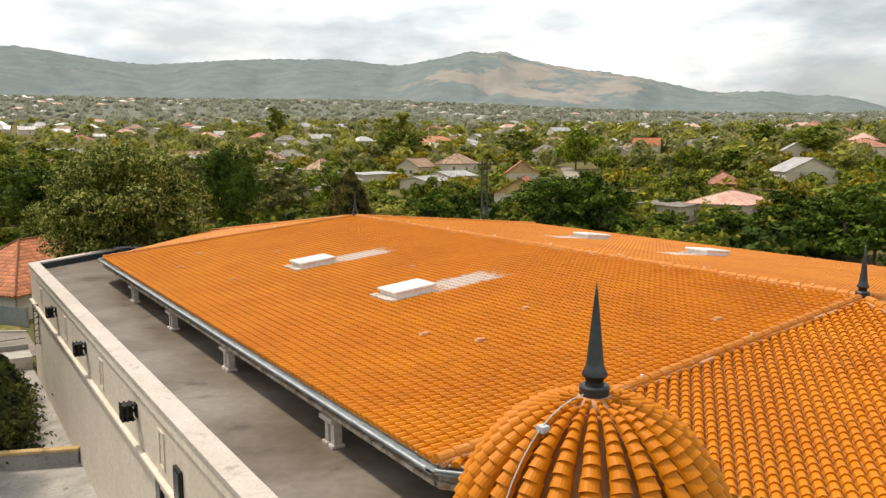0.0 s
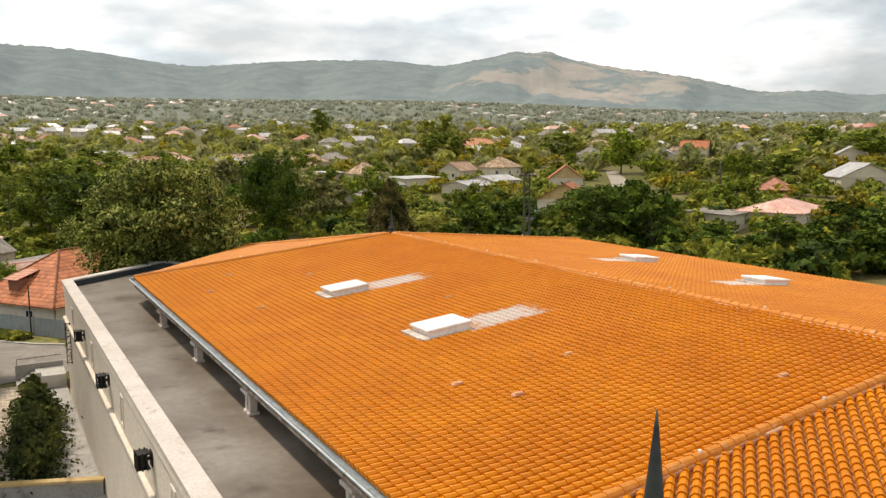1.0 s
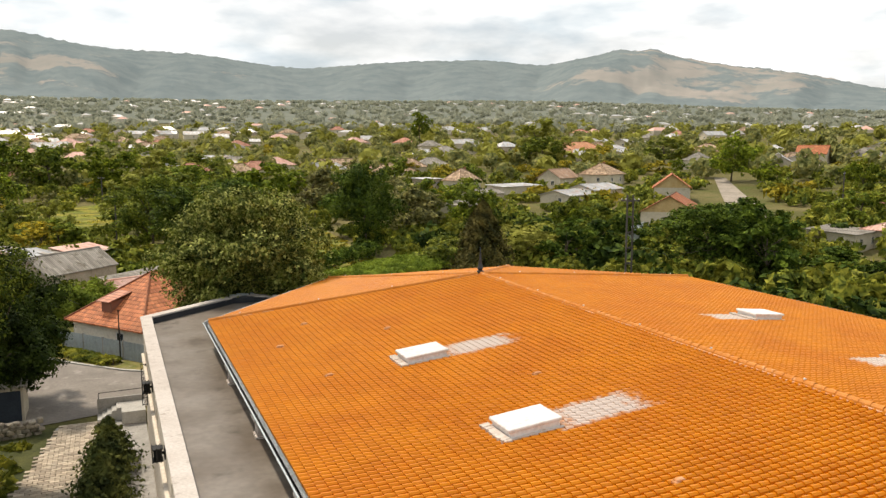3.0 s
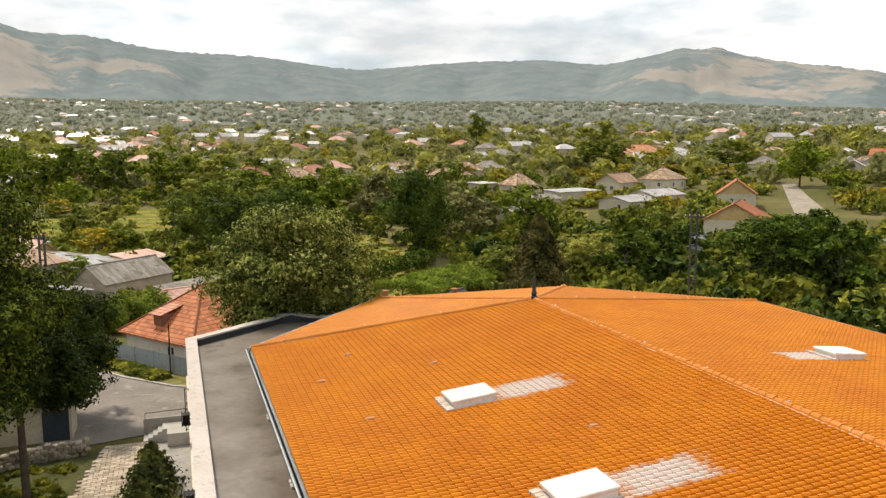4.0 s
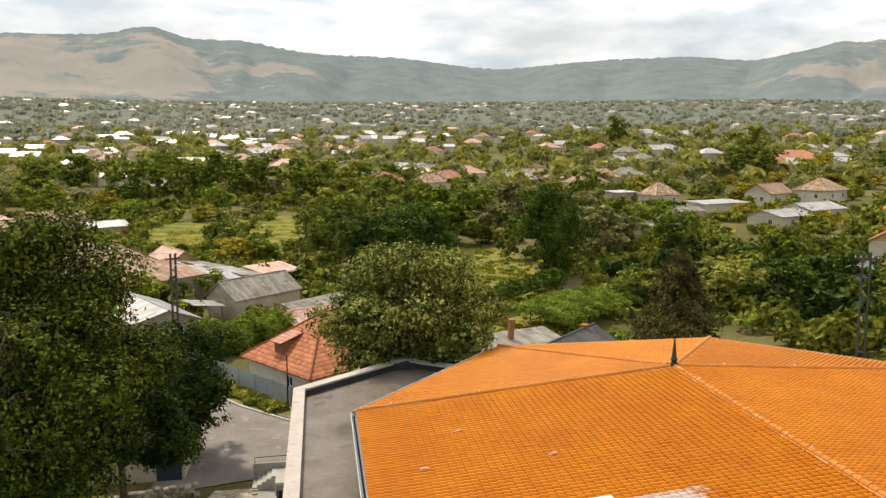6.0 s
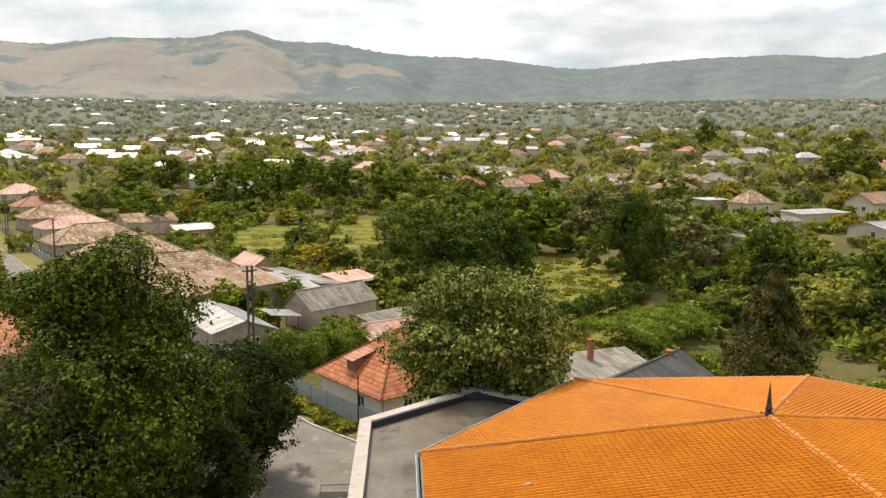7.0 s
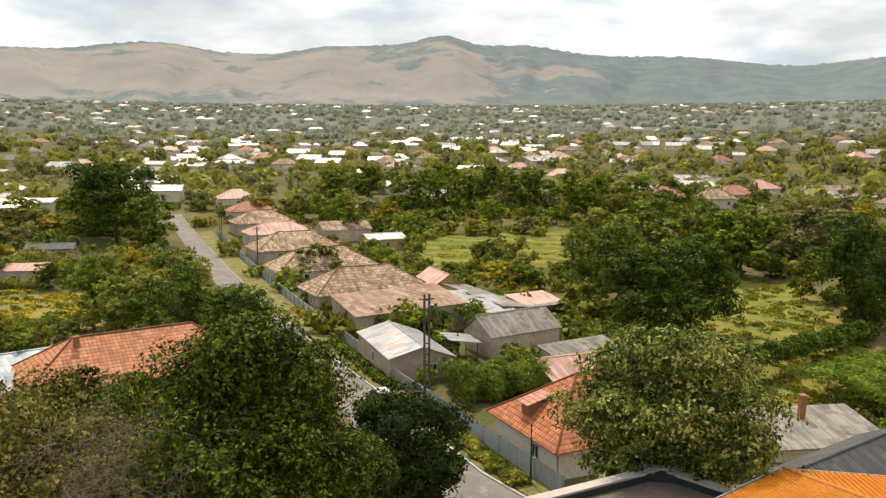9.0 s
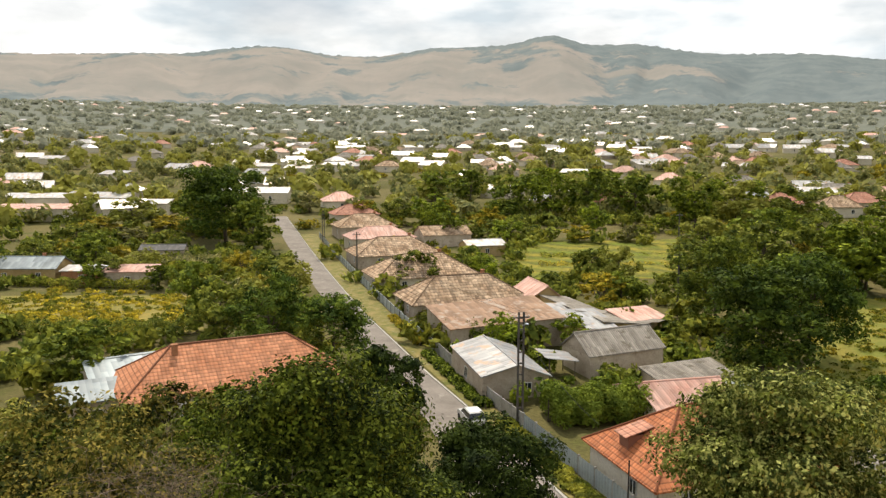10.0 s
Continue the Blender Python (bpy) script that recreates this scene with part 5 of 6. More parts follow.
ROW = [
    ("shed", "low grey shed with a rusty zinc sheet roof", (-17.6, 46.0), 124, 10.5, 7.0, 2.5, 1.1, "gable", M_grey_wall, R_zinc),
    ("barn", "grey barn with a flat brown sheet roof", (-22.5, 63.5), 38, 15.0, 9.0, 3.4, 0.9, "shed", M_grey_wall, R_brown),
    ("village_house", "old house with a weathered brown tile roof", (-32.0, 80.0), 38, 18.0, 9.5, 2.5, 3.0, "hip", M_grey_wall, R_old),
    ("village_house", "old house with a moss-stained tile roof", (-45.5, 99.0), 38, 18.5, 10.5, 2.5, 3.2, "hip", M_cream, R_old),
    ("village_house", "old house with a patched pale tile roof", (-60.0, 122.0), 38, 18.0, 11.0, 2.5, 3.0, "hip", M_grey_wall, R_old),
    ("village_house", "house with a faded pinkish sheet roof", (-71.0, 140.0), 38, 15.0, 9.0, 3.0, 2.2, "hip", M_cream, R_pink),
    ("village_house", "house with a brown-grey hipped roof", (-83.0, 158.0), 38, 15.0, 10.0, 3.0, 2.8, "hip", M_grey_wall, R_old),
    ("village_house", "house with a salmon tile roof at the street end", (-96.0, 180.0), 38, 13.0, 9.0, 3.0, 2.5, "hip", M_cream, R_salmon),
    ("barn", "brown-roofed barn behind a house", (-58.5, 150.0), 38, 12.0, 8.0, 2.8, 1.8, "gable", M_grey_wall, R_old),
    ("shed", "shed with a pale sheet roof behind houses", (-45.0, 138.0), 38, 9.0, 6.0, 2.4, 1.0, "gable", M_ochre, R_sheet),
    ("shed", "old ochre shed with a patched sheet roof", (-21.5, 84.0), 128, 6.5, 5.0, 2.8, 1.7, "gable", M_ochre, R_pink),
    ("shed", "ochre lean-to with a warped grey roof", (-15.0, 77.0), 124, 14.0, 4.6, 2.6, 0.5, "shed", M_ochre, R_asb),
    ("shed", "lean-to with a bright zinc sheet roof", (-12.5, 68.0), 38, 7.0, 5.5, 2.7, 0.6, "shed", M_ochre, R_zinc),
    ("shed", "small shed with a bent rusty sheet roof", (-5.5, 73.5), 38, 6.0, 5.0, 2.4, 0.8, "shed", M_ochre, R_pink),
    ("shed", "grey lean-to with a corrugated roof", (-9.0, 71.0), 124, 7.0, 5.0, 2.5, 0.4, "shed", M_ochre, R_asb),
    ("barn", "old barn with a steep corrugated asbestos roof", (-6.8, 56.5), 40, 9.5, 6.0, 2.6, 1.9, "gable", M_grey_wall, R_asb),
    ("shed", "shed with a faded red sheet roof", (0.6, 43.0), 38, 9.0, 7.0, 2.2, 1.3, "gable", M_cream, R_pink),
    ("shed", "low lean-to with striped grey sheets", (1.6, 50.5), 38, 8.5, 4.4, 2.2, 0.5, "shed", M_grey_wall, R_asb),
    ("village_house", "long house with a salmon tiled roof among trees", (-40.2, 31.2), 47, 20.5, 9.6, 3.0, 3.2, "hip", M_cream, R_warm),
    ("shed", "annex with a blue-grey sheet roof", (-51.2, 30.0), 50, 8.0, 8.0, 3.0, 0.8, "gable", M_grey_wall, R_blue),
    ("shed", "lean-to with a pale sheet roof against a house", (-48.6, 22.4), 47, 6.0, 4.5, 2.5, 0.7, "shed", M_grey_wall, R_blue),
    ("village_house", "yellow house with a grey sheet roof", (-114.0, 79.0), 20, 12.0, 7.0, 2.9, 1.5, "gable", M_ochre, R_blue),
    ("shed", "low shed with a pale pink sheet roof", (-94.5, 82.5), 22, 8.5, 5.0, 2.6, 0.6, "shed", M_grey_wall, R_pink),
    ("shed", "dark open shed with a pale roof", (-103.5, 81.0), 22, 7.0, 4.0, 2.4, 0.5, "shed", M_brick, R_sheet),
    ("shed", "shed under a dark grey sheet roof", (-107.3, 108.0), 25, 9.0, 5.0, 2.6, 0.8, "gable", M_grey_wall, R_slate),
    ("village_house", "house with a dark grey tile roof behind the hall", (20.2, 18.2), 46, 13.4, 7.2, 3.0, 2.0, "gable", M_cream, R_slate),
    ("shed", "low house with pale corrugated sheets and a chimney", (20.5, 33.0), 20, 11.0, 6.5, 1.6, 0.7, "shed", M_cream, R_asb),
]
lean_rs = random.Random(15)
for name, label, at, turn, L, W, h, rise, kind, wall, roof in ROW:
    chim = (L * (-0.26 if "long" in label else 0.2), -0.9 if "long" in label else 0.6, h + rise + (0.4 if "long" in label else 0.7)) if name == "village_house" else None
    if "chimney" in label:
        chim = (0.2, 1.4, h + rise + 2.0)
    elif "behind the hall" in label:
        chim = (5.2, 0.0, h + rise + 0.4)
    made = house(name, label, at, turn, L, W, h, rise, kind, wall, roof, 0.4 if name == "village_house" else 0.25, 2 if name == "village_house" else 0 if name == "barn" else 1, chim, group="street row" if name != "barn" else "")
    if name != "village_house" and at[0] > -30:      # old sheds lean and sag
        made.matrix_basis = made.matrix_basis @ pose(0, 0, 0, lean_rs.uniform(-3.5, 3.5), lean_rs.uniform(-2.5, 2.5), 0)

def loose_sheet(at, z, turn, w, d, tilt, material, label):
    """A bent roofing sheet laid over the sheds."""
    ob = thing("roofing_sheet", label, "sheet metal", (*at, ground_z(*at) + z), turn)
    verts, faces, n = [], [], 8
    for lift in (0.0, -0.03):
        for i in range(n + 1):
            x = -w / 2 + w * i / n
            for y in (-d / 2, d / 2):
                verts.append((x, y, lift + 0.05 * math.sin(2.6 * x + y) + tilt * y))
    m = 2 * (n + 1)
    for i in range(n):
        a = 2 * i
        faces += [(a, a + 2, a + 3, a + 1), (m + a, m + a + 1, m + a + 3, m + a + 2), (a, m + a, m + a + 2, a + 2), (a + 1, a + 3, m + a + 3, m + a + 1)]
    faces += [(0, 1, m + 1, m), (2 * n, m + 2 * n, m + 2 * n + 1, 2 * n + 1)]
    sheet = raw("sheet", verts, faces, material, ob)
    uv = sheet.data.uv_layers.new(name="UVMap")
    for loop in sheet.data.loops:
        v = sheet.data.vertices[loop.vertex_index].co
        uv.data[loop.index].uv = (v.x, v.y)
    for s in (-1, 1):
        for e in (-1, 1):
            part("prop", rod(bmesh.new(), (s * w * 0.42, e * d * 0.4, -z - 0.3), (s * w * 0.42, e * d * 0.4, tilt * e * d * 0.4 - 0.02), 0.05, 0.05, 6), M_bark, ob)
    return ob


for at, z, turn, w, d, tilt, mt, label in (
        ((-9.6, 66.0), 2.7, 30, 4.2, 3.2, 0.10, R_zinc, "bent pale zinc sheet roofing a lean-to on posts"),
        ((-3.8, 69.5), 2.9, 52, 4.6, 3.4, -0.16, R_asb, "warped grey corrugated sheet on posts between sheds"),
        ((-17.0, 72.0), 3.3, 34, 5.2, 3.0, 0.14, R_zinc, "patched zinc sheet on posts beside a barn"),
        ((-12.2, 51.0), 2.4, 120, 4.4, 3.6, 0.12, R_zinc, "dull zinc canopy on posts behind a shed"),
        ((4.6, 47.0), 2.6, 44, 5.0, 3.0, -0.08, R_blue, "blue-grey striped sheet canopy on posts")):
    loose_sheet(at, z, turn, w, d, tilt, mt, label)

yard = []
yard_rs = random.Random(77)
while len(yard) < 95:
    x, y = yard_rs.uniform(-52, 12), yard_rs.uniform(38, 112)
    side = (x + 45.6) * 0.82 + (y - 74.0) * 0.572
    if 5.0 < side < 34 and all(math.hypot(x - r[2][0], y - r[2][1]) > 0.36 * r[4] + 2.4 for r in ROW):
        yard.append((x, y, yard_rs.uniform(0.9, 2.8), yard_rs.uniform(0.8, 2.0)))
clump_stuff("yard_shrubs", "vines and shrubs crowding the yards between sheds", yard[:60], 150, L_mid)
clump_stuff("yard_shrubs", "dark green shrubs between yard sheds", yard[60:], 150, L_wood)

plot = []
while len(plot) < 60:
    x, y = yard_rs.uniform(11, 44), yard_rs.uniform(22, 46)
    if math.hypot(x - 20.2, y - 18.2) > 8.5 and (abs(x - 20.5) > 7.5 or abs(y - 33.0) > 6.0):
        plot.append((x, y, yard_rs.uniform(0.6, 2.4), yard_rs.uniform(0.9, 2.2)))
clump_stuff("garden_shrubs", "overgrown garden plants behind a grey-roofed house", plot[:40], 170, L_grove)
clump_stuff("garden_shrubs", "dry yellowish weeds behind a grey-roofed house", plot[40:], 150, L_olive)

EAST = [
    ("village_house", "gabled house with red tiles and an ochre gable", (120.0, 102.5), 52, 11.0, 8.0, 3.4, 3.0, "gable", M_cream, R_red),
    ("village_house", "low house with red tiles and a wide ochre gable", (99.5, 76.5), 46, 13.0, 10.5, 2.2, 3.0, "gable", M_cream, R_red),
    ("village_house", "house with a pinkish patched hipped roof and arched windows", (111.4, 34.4), 20, 14.5, 10.0, 2.5, 1.7, "hip", M_cream, R_pink),
    ("shed", "long annex with a flat grey roof", (99.7, 37.5), 20, 9.0, 7.0, 2.6, 0.4, "shed", M_cream, R_asb),
    ("village_house", "small house with an orange hipped roof", (141.4, 59.1), 30, 7.5, 7.0, 2.2, 2.2, "hip", M_cream, R_salmon),
    ("village_house", "gabled house with a pale sheet roof and white walls", (172.0, 60.0), 233, 12.0, 12.0, 2.6, 3.0, "gable", M_cream, R_sheet),
    ("village_house", "large house with a grey hipped roof", (230.0, 141.0), 25, 17.0, 10.0, 3.2, 2.8, "hip", M_cream, R_asb),
    ("village_house", "house with a red gabled roof", (230.0, 162.7), 120, 10.0, 8.0, 3.4, 2.8, "gable", M_cream, R_red),
    ("village_house", "large house under a bright orange tile roof", (185.3, 247.3), 15, 24.0, 11.0, 3.4, 3.4, "hip", M_cream, R_orange),
    ("village_house", "house with a pinkish hipped roof by the track", (204.0, 187.4), 20, 13.0, 10.0, 4.5, 2.6, "hip", M_cream, R_old),
    ("village_house", "house with a steep brown-grey hipped roof", (129.6, 145.6), 30, 11.0, 9.0, 3.2, 2.8, "hip", M_cream, R_old),
    ("village_house", "house with a brown roof among plots", (116.0, 147.0), 30, 11.0, 7.0, 3.0, 2.2, "gable", M_cream, R_brown),
    ("shed", "long shed with a white sheet roof", (99.0, 112.0), 25, 15.0, 8.0, 2.4, 1.0, "gable", M_cream, R_sheet),
    ("shed", "shed with a bluish white sheet roof", (109.0, 118.0), 25, 13.0, 8.0, 2.4, 1.2, "gable", M_cream, R_sheet),
    ("shed", "long low building with a white flat roof", (94.5, 133.0), 20, 14.0, 6.0, 3.0, 0.4, "shed", M_cream, R_sheet),
    ("village_house", "small house with a steep grey hipped roof", (90.5, 157.0), 20, 8.0, 7.0, 3.2, 3.0, "hip", M_cream, R_old),
    ("shed", "small flat-roofed grey shed", (83.5, 166.0), 20, 7.0, 5.0, 3.0, 0.3, "shed", M_grey_wall, R_sheet),
    ("village_house", "house with a brown gabled roof among trees", (85.0, 200.0), 20, 12.0, 8.0, 3.0, 2.6, "hip", M_cream, R_old),
    ("shed", "shed with a low grey roof", (82.9, 128.0), 20, 9.0, 6.0, 2.4, 0.9, "gable", M_cream, R_asb),
    ("shed", "greenhouse under pale turquoise sheeting", (77.5, 58.0), 40, 10.0, 7.0, 1.2, 1.6, "gable", M_fence, R_blue),
    ("shed", "shed with a pale corrugated roof", (68.5, 108.4), 40, 9.0, 5.0, 2.4, 0.7, "shed", M_cream, R_asb),
    ("village_house", "house with a brown-red gabled roof", (71.0, 222.0), 15, 14.0, 9.0, 3.0, 3.0, "gable", M_cream, R_old),
    ("village_house", "house with a grey-brown roof in gardens", (38.0, 219.0), 15, 11.0, 8.0, 3.0, 2.8, "hip", M_cream, R_old),
    ("shed", "long low building with a bright white roof", (20.7, 265.0), -30, 16.0, 7.0, 3.0, 0.5, "shed", M_cream, R_sheet),
    ("village_house", "house with a grey roof and white gable", (14.0, 290.0), 20, 14.0, 9.0, 3.0, 2.6, "hip", M_cream, R_asb),
    ("village_house", "long house with a grey sheet roof", (44.0, 262.0), 15, 17.0, 9.0, 3.0, 2.2, "hip", M_cream, R_asb),
    ("village_house", "row of flats with pale roofs", (-198.0, 168.0), 25, 26.0, 10.0, 4.0, 1.0, "shed", M_cream, R_sheet),
    ("village_house", "long building with a white flat roof", (-168.0, 172.0), 25, 22.0, 10.0, 3.6, 0.8, "shed", M_cream, R_sheet),
    ("village_house", "building with a pinkish sheet roof", (-184.0, 150.0), 25, 22.0, 9.0, 3.4, 0.8, "shed", M_cream, R_pink),
    ("village_house", "long building with a bright sheet roof", (-150.0, 214.0), 20, 24.0, 10.0, 3.6, 1.6, "gable", M_cream, R_sheet),
]
for name, label, at, turn, L, W, h, rise, kind, wall, roof in EAST:
    ochre = M_ochre if "ochre" in label else None
    house(name, label, at, turn, L, W, h, rise, kind, wall, roof, 0.4, 2, (L * 0.2, 0.5, h + rise + 0.5) if kind == "hip" else None, gable=ochre, group="village houses" if name == "village_house" else "")

# village houses further off, copied from a few models
FAR = []
for k, (L, W, h, rise, kind, wall, roof, word) in enumerate(((11, 8, 2.4, 2.2, "hip", M_grey_wall, R_sheet, "pale sheet"), (13, 8, 3.0, 2.2, "gable", M_cream, R_sheet, "bright zinc"), (12, 9, 3.0, 2.6, "hip", M_cream, R_pink, "faded pink"), (12, 9, 3.2, 2.6, "hip", M_cream, R_salmon, "salmon tile"), (11, 8, 3.0, 2.4, "hip", M_cream, R_asb, "grey sheet"), (14, 9, 3.0, 1.4, "gable", M_cream, R_sheet, "low white"), (12, 8, 3.0, 2.6, "hip", M_cream, R_old, "brown tile"))):
    FAR.append(house("village_house", "small cream village house with a " + word + " roof", (0, 60), 0, L, W, h, rise, kind, wall, roof, 0.4, 1, group="far village houses", z=0))
fresh = list(FAR)
placed = scatter(175, 225, 640, -58, 80, 21, open_land) + scatter(75, 370, 600, -34, 4, 77, open_land)
for x, y, q in placed:
    ob = FAR[q.choice((0, 0, 1, 1, 2, 3, 4, 5, 5, 6))]
    m = Matrix.Translation((x, y, ground_z(x, y))) @ Matrix.Rotation(radians(q.uniform(-25, 55)), 4, "Z")
    if ob in fresh:
        fresh.remove(ob)
        ob.matrix_basis = m
    else:
        copy_thing(ob, m)
for ob in fresh:
    ob.matrix_basis = Matrix.Translation((60 + 14 * fresh.index(ob), 330, ground_z(60, 330)))


def far_village():
    """Roofs and walls of the houses spread up the valley, too small to count."""
    for name, label, wall, roof, n, seed in (("far_houses", "pale roofed houses spread up the valley", M_cream, R_sheet, 330, 31), ("far_houses", "pink and brown roofed houses spread up the valley", M_cream, R_pink, 110, 32)):
        base, tops = [], []
        for x, y, q in scatter(n, 520, 1950, -60, 78, seed, None, 0.85):
            a, b, h, t, z = q.uniform(5, 9), q.uniform(3.5, 5), 3.2, q.uniform(4.6, 6), ground_z(x, y)
            g = q.uniform(-0.4, 0.8)
            c, s = math.cos(g), math.sin(g)
            def at(u, v, w):
                return (x + u * c - v * s, y + u * s + v * c, z + w)
            for p, r in (((-a, -b), (a, -b)), ((a, -b), (a, b)), ((a, b), (-a, b)), ((-a, b), (-a, -b))):
                base += [at(*p, -1), at(*r, -1), at(*r, h), at(*p, h)]
            tops += [at(-a, -b, h), at(a, -b, h), at(a - b, 0, t), at(b - a, 0, t), at(a, b, h), at(-a, b, h), at(b - a, 0, t), at(a - b, 0, t)]
            tops += [at(a, -b, h), at(a, b, h), at(a - b, 0.01, t), at(a - b, 0, t), at(-a, b, h), at(-a, -b, h), at(b - a, -0.01, t), at(b - a, 0, t)]
        tagged(quads(name, base, wall), "cream walls of far village houses", "houses", kind="stuff")
        tagged(quads(name, tops, roof), label, "houses", kind="stuff")


far_village()

# ---- street furniture ----
def fence_line(label, pts, material, h, width, post_mat, ribs=True):
    ob = thing("fence", label, "fence", (pts[0][0], pts[0][1], 0))
    o = Vector((pts[0][0], pts[0][1], 0))
    for a, b in zip(pts, pts[1:]):
        a, b = Vector(a), Vector(b)
        n = max(1, round((b - a).length / width))
        for i in range(n):
            p, q = a + (b - a) * i / n, a + (b - a) * (i + 1) / n
            m = Matrix.Translation(Vector((*((p + q) / 2), (ground_z(*p) + ground_z(*q)) / 2)) - o) @ Matrix.Rotation(math.atan2(q.y - p.y, q.x - p.x), 4, "Z")
            w = (q - p).length
            bm = bmesh.new()
            if ribs:
                cnt = 2 * int(w / 0.2)
                for side, flip in ((0.0, 1), (0.03, -1)):
                    row = [[bm.verts.new(m @ Vector((-w / 2 + w * j / cnt, side + (0.04 if (j // 2) % 2 else 0.0), z))) for z in (0.06, h)] for j in range(cnt + 1)]
                    for p0, p1 in zip(row, row[1:]):
                        quad = (p0[0], p1[0], p1[1], p0[1])
                        bm.faces.new(quad if flip > 0 else quad[::-1])
            else:
                box(bm, -w / 2 + 0.05, w / 2 - 0.05, -0.04, 0.04, 0.0, h, 0.01, m)
            part("panel", bm, material, ob)
            part("post", boxed(-w / 2 - 0.07, -w / 2 + 0.07, -0.08, 0.08, -0.2, h + 0.08, 0.01, m), post_mat, ob)
    return ob


fence_line("blue-grey ribbed sheet fence along the street", [(0.9, 16.6), (-1.2, 19.3), (-11.8, 33.2)], M_fence, 1.55, 2.4, M_concrete)
fence_line("grey concrete panel fence along the street", [(-11.9, 33.4), (-16.4, 39.1), (-28.0, 56.0)], M_concrete, 1.5, 2.4, M_concrete, False)
fence_line("weathered board and sheet fence along the street", [(-28.1, 56.2), (-40.2, 73.5), (-93.0, 152.0)], M_fence, 1.4, 3.0, M_iron, False)


def power_pole(at, h, twin, label, turn=35, lamp=False):
    ob = thing("power_pole", label, "pole", (*at, ground_z(*at) - 0.2), turn, "power poles")
    if twin:
        for s in (-1, 1):
            part("leg", box(bmesh.new(), s * 0.24 - 0.075, s * 0.24 + 0.075, -0.11, 0.11, 0, h, 0.02), M_pole, ob)
        for k in range(10):
            z = 0.8 + (h - 1.4) * k / 9
            part("rung", boxed(-0.17, 0.17, -0.06, 0.06, z, z + 0.12), M_pole, ob)
    else:
        part("shaft", rod(bmesh.new(), (0, 0, 0), (0, 0, h), 0.17, 0.11, 8), M_pole, ob)
    part("crossarm", boxed(-0.75, 0.75, -0.05, 0.05, h - 0.55, h - 0.43), M_pole, ob)
    for x in (-0.7, -0.35, 0.35, 0.7):
        part("insulator", turned(bmesh.new(), [(0.03, 0), (0.05, 0.05), (0.05, 0.10), (0.03, 0.14)], 8), M_white, ob).location = (x, 0, h - 0.43)
    if lamp:
        bm = rod(bmesh.new(), (0, -0.15, h - 1.2), (0, -1.1, h - 0.8), 0.03, 0.03, 6)
        box(bm, -0.1, 0.1, -1.5, -1.0, h - 0.86, h - 0.74, 0.03)
        part("street_light", bm, M_zinc, ob, "grey street light arm")
    return ob


power_pole((-12.4, 34.2), 10.6, True, "twin-leg concrete power pole behind a fence", 35, True)
power_pole((-59.6, 102.5), 9.0, False, "slim concrete power pole beside the street", 35)
power_pole((-88.0, 144.5), 9.5, True, "concrete power pole at the street end", 35)
power_pole((-0.9, 87.2), 9.8, False, "slim concrete power pole at a field edge", 20)
power_pole((38.6, 6.5), 13.2, True, "ladder-type concrete power pole beyond the roof", -37)
power_pole((128.0, 62.0), 9.0, False, "concrete power pole by the track", 30)
power_pole((-3.2, 152.0), 9.0, False, "slim power pole among trees", 20)


def tube(pts, r, n=5):
    """One round bar through all the points."""
    bm = bmesh.new()
    rows = []
    for i, p in enumerate(pts):
        d = (pts[min(i + 1, len(pts) - 1)] - pts[max(i - 1, 0)]).normalized()
        u = d.cross(Vector((0, 0, 1))).normalized()
        w = u.cross(d)
        rows.append([bm.verts.new(p + (u * math.cos(2 * math.pi * k / n) + w * math.sin(2 * math.pi * k / n)) * r) for k in range(n)])
    for a, b in zip(rows, rows[1:]):
        for k in range(n):
            bm.faces.new((a[k], a[(k + 1) % n], b[(k + 1) % n], b[k]))
    bm.faces.new(rows[0][::-1])
    bm.faces.new(rows[-1])
    return bm


def cables():
    ob = thing("power_cable", "thin black overhead cables between poles", "cable")
    ends = [(-12.4, 34.2, 10.2), (-59.6, 102.5, 8.6), (-88.0, 144.5, 10.4)]
    for a, b in zip(ends, ends[1:]):
        for off in (-0.5, 0.5):
            pts = [Vector(a).lerp(Vector(b), t / 14) + Vector((off * 0.82, off * 0.57, -5.2 * t / 14 * (1 - t / 14))) for t in range(15)]
            part("cable", tube(pts, 0.012), M_cable, ob)
    pts = [Vector((-12.4, 34.2, 8.6)).lerp(Vector((-4.6, 27.6, 3.2)), t / 10) + Vector((0, 0, -2.2 * t / 10 * (1 - t / 10))) for t in range(11)]
    part("cable", tube(pts, 0.02), M_cable, ob)


cables()
mast = thing("flagpole", "slim grey metal pole beside a house fence", "pole", (-1.45, 18.6, 0))
part("shaft", rod(bmesh.new(), (0, 0, -0.1), (0, 0, 4.1), 0.06, 0.045), M_iron, mast)
part("cap", turned(bmesh.new(), [(0.05, 4.08), (0.07, 4.12), (0.03, 4.18)], 8), M_iron, mast)


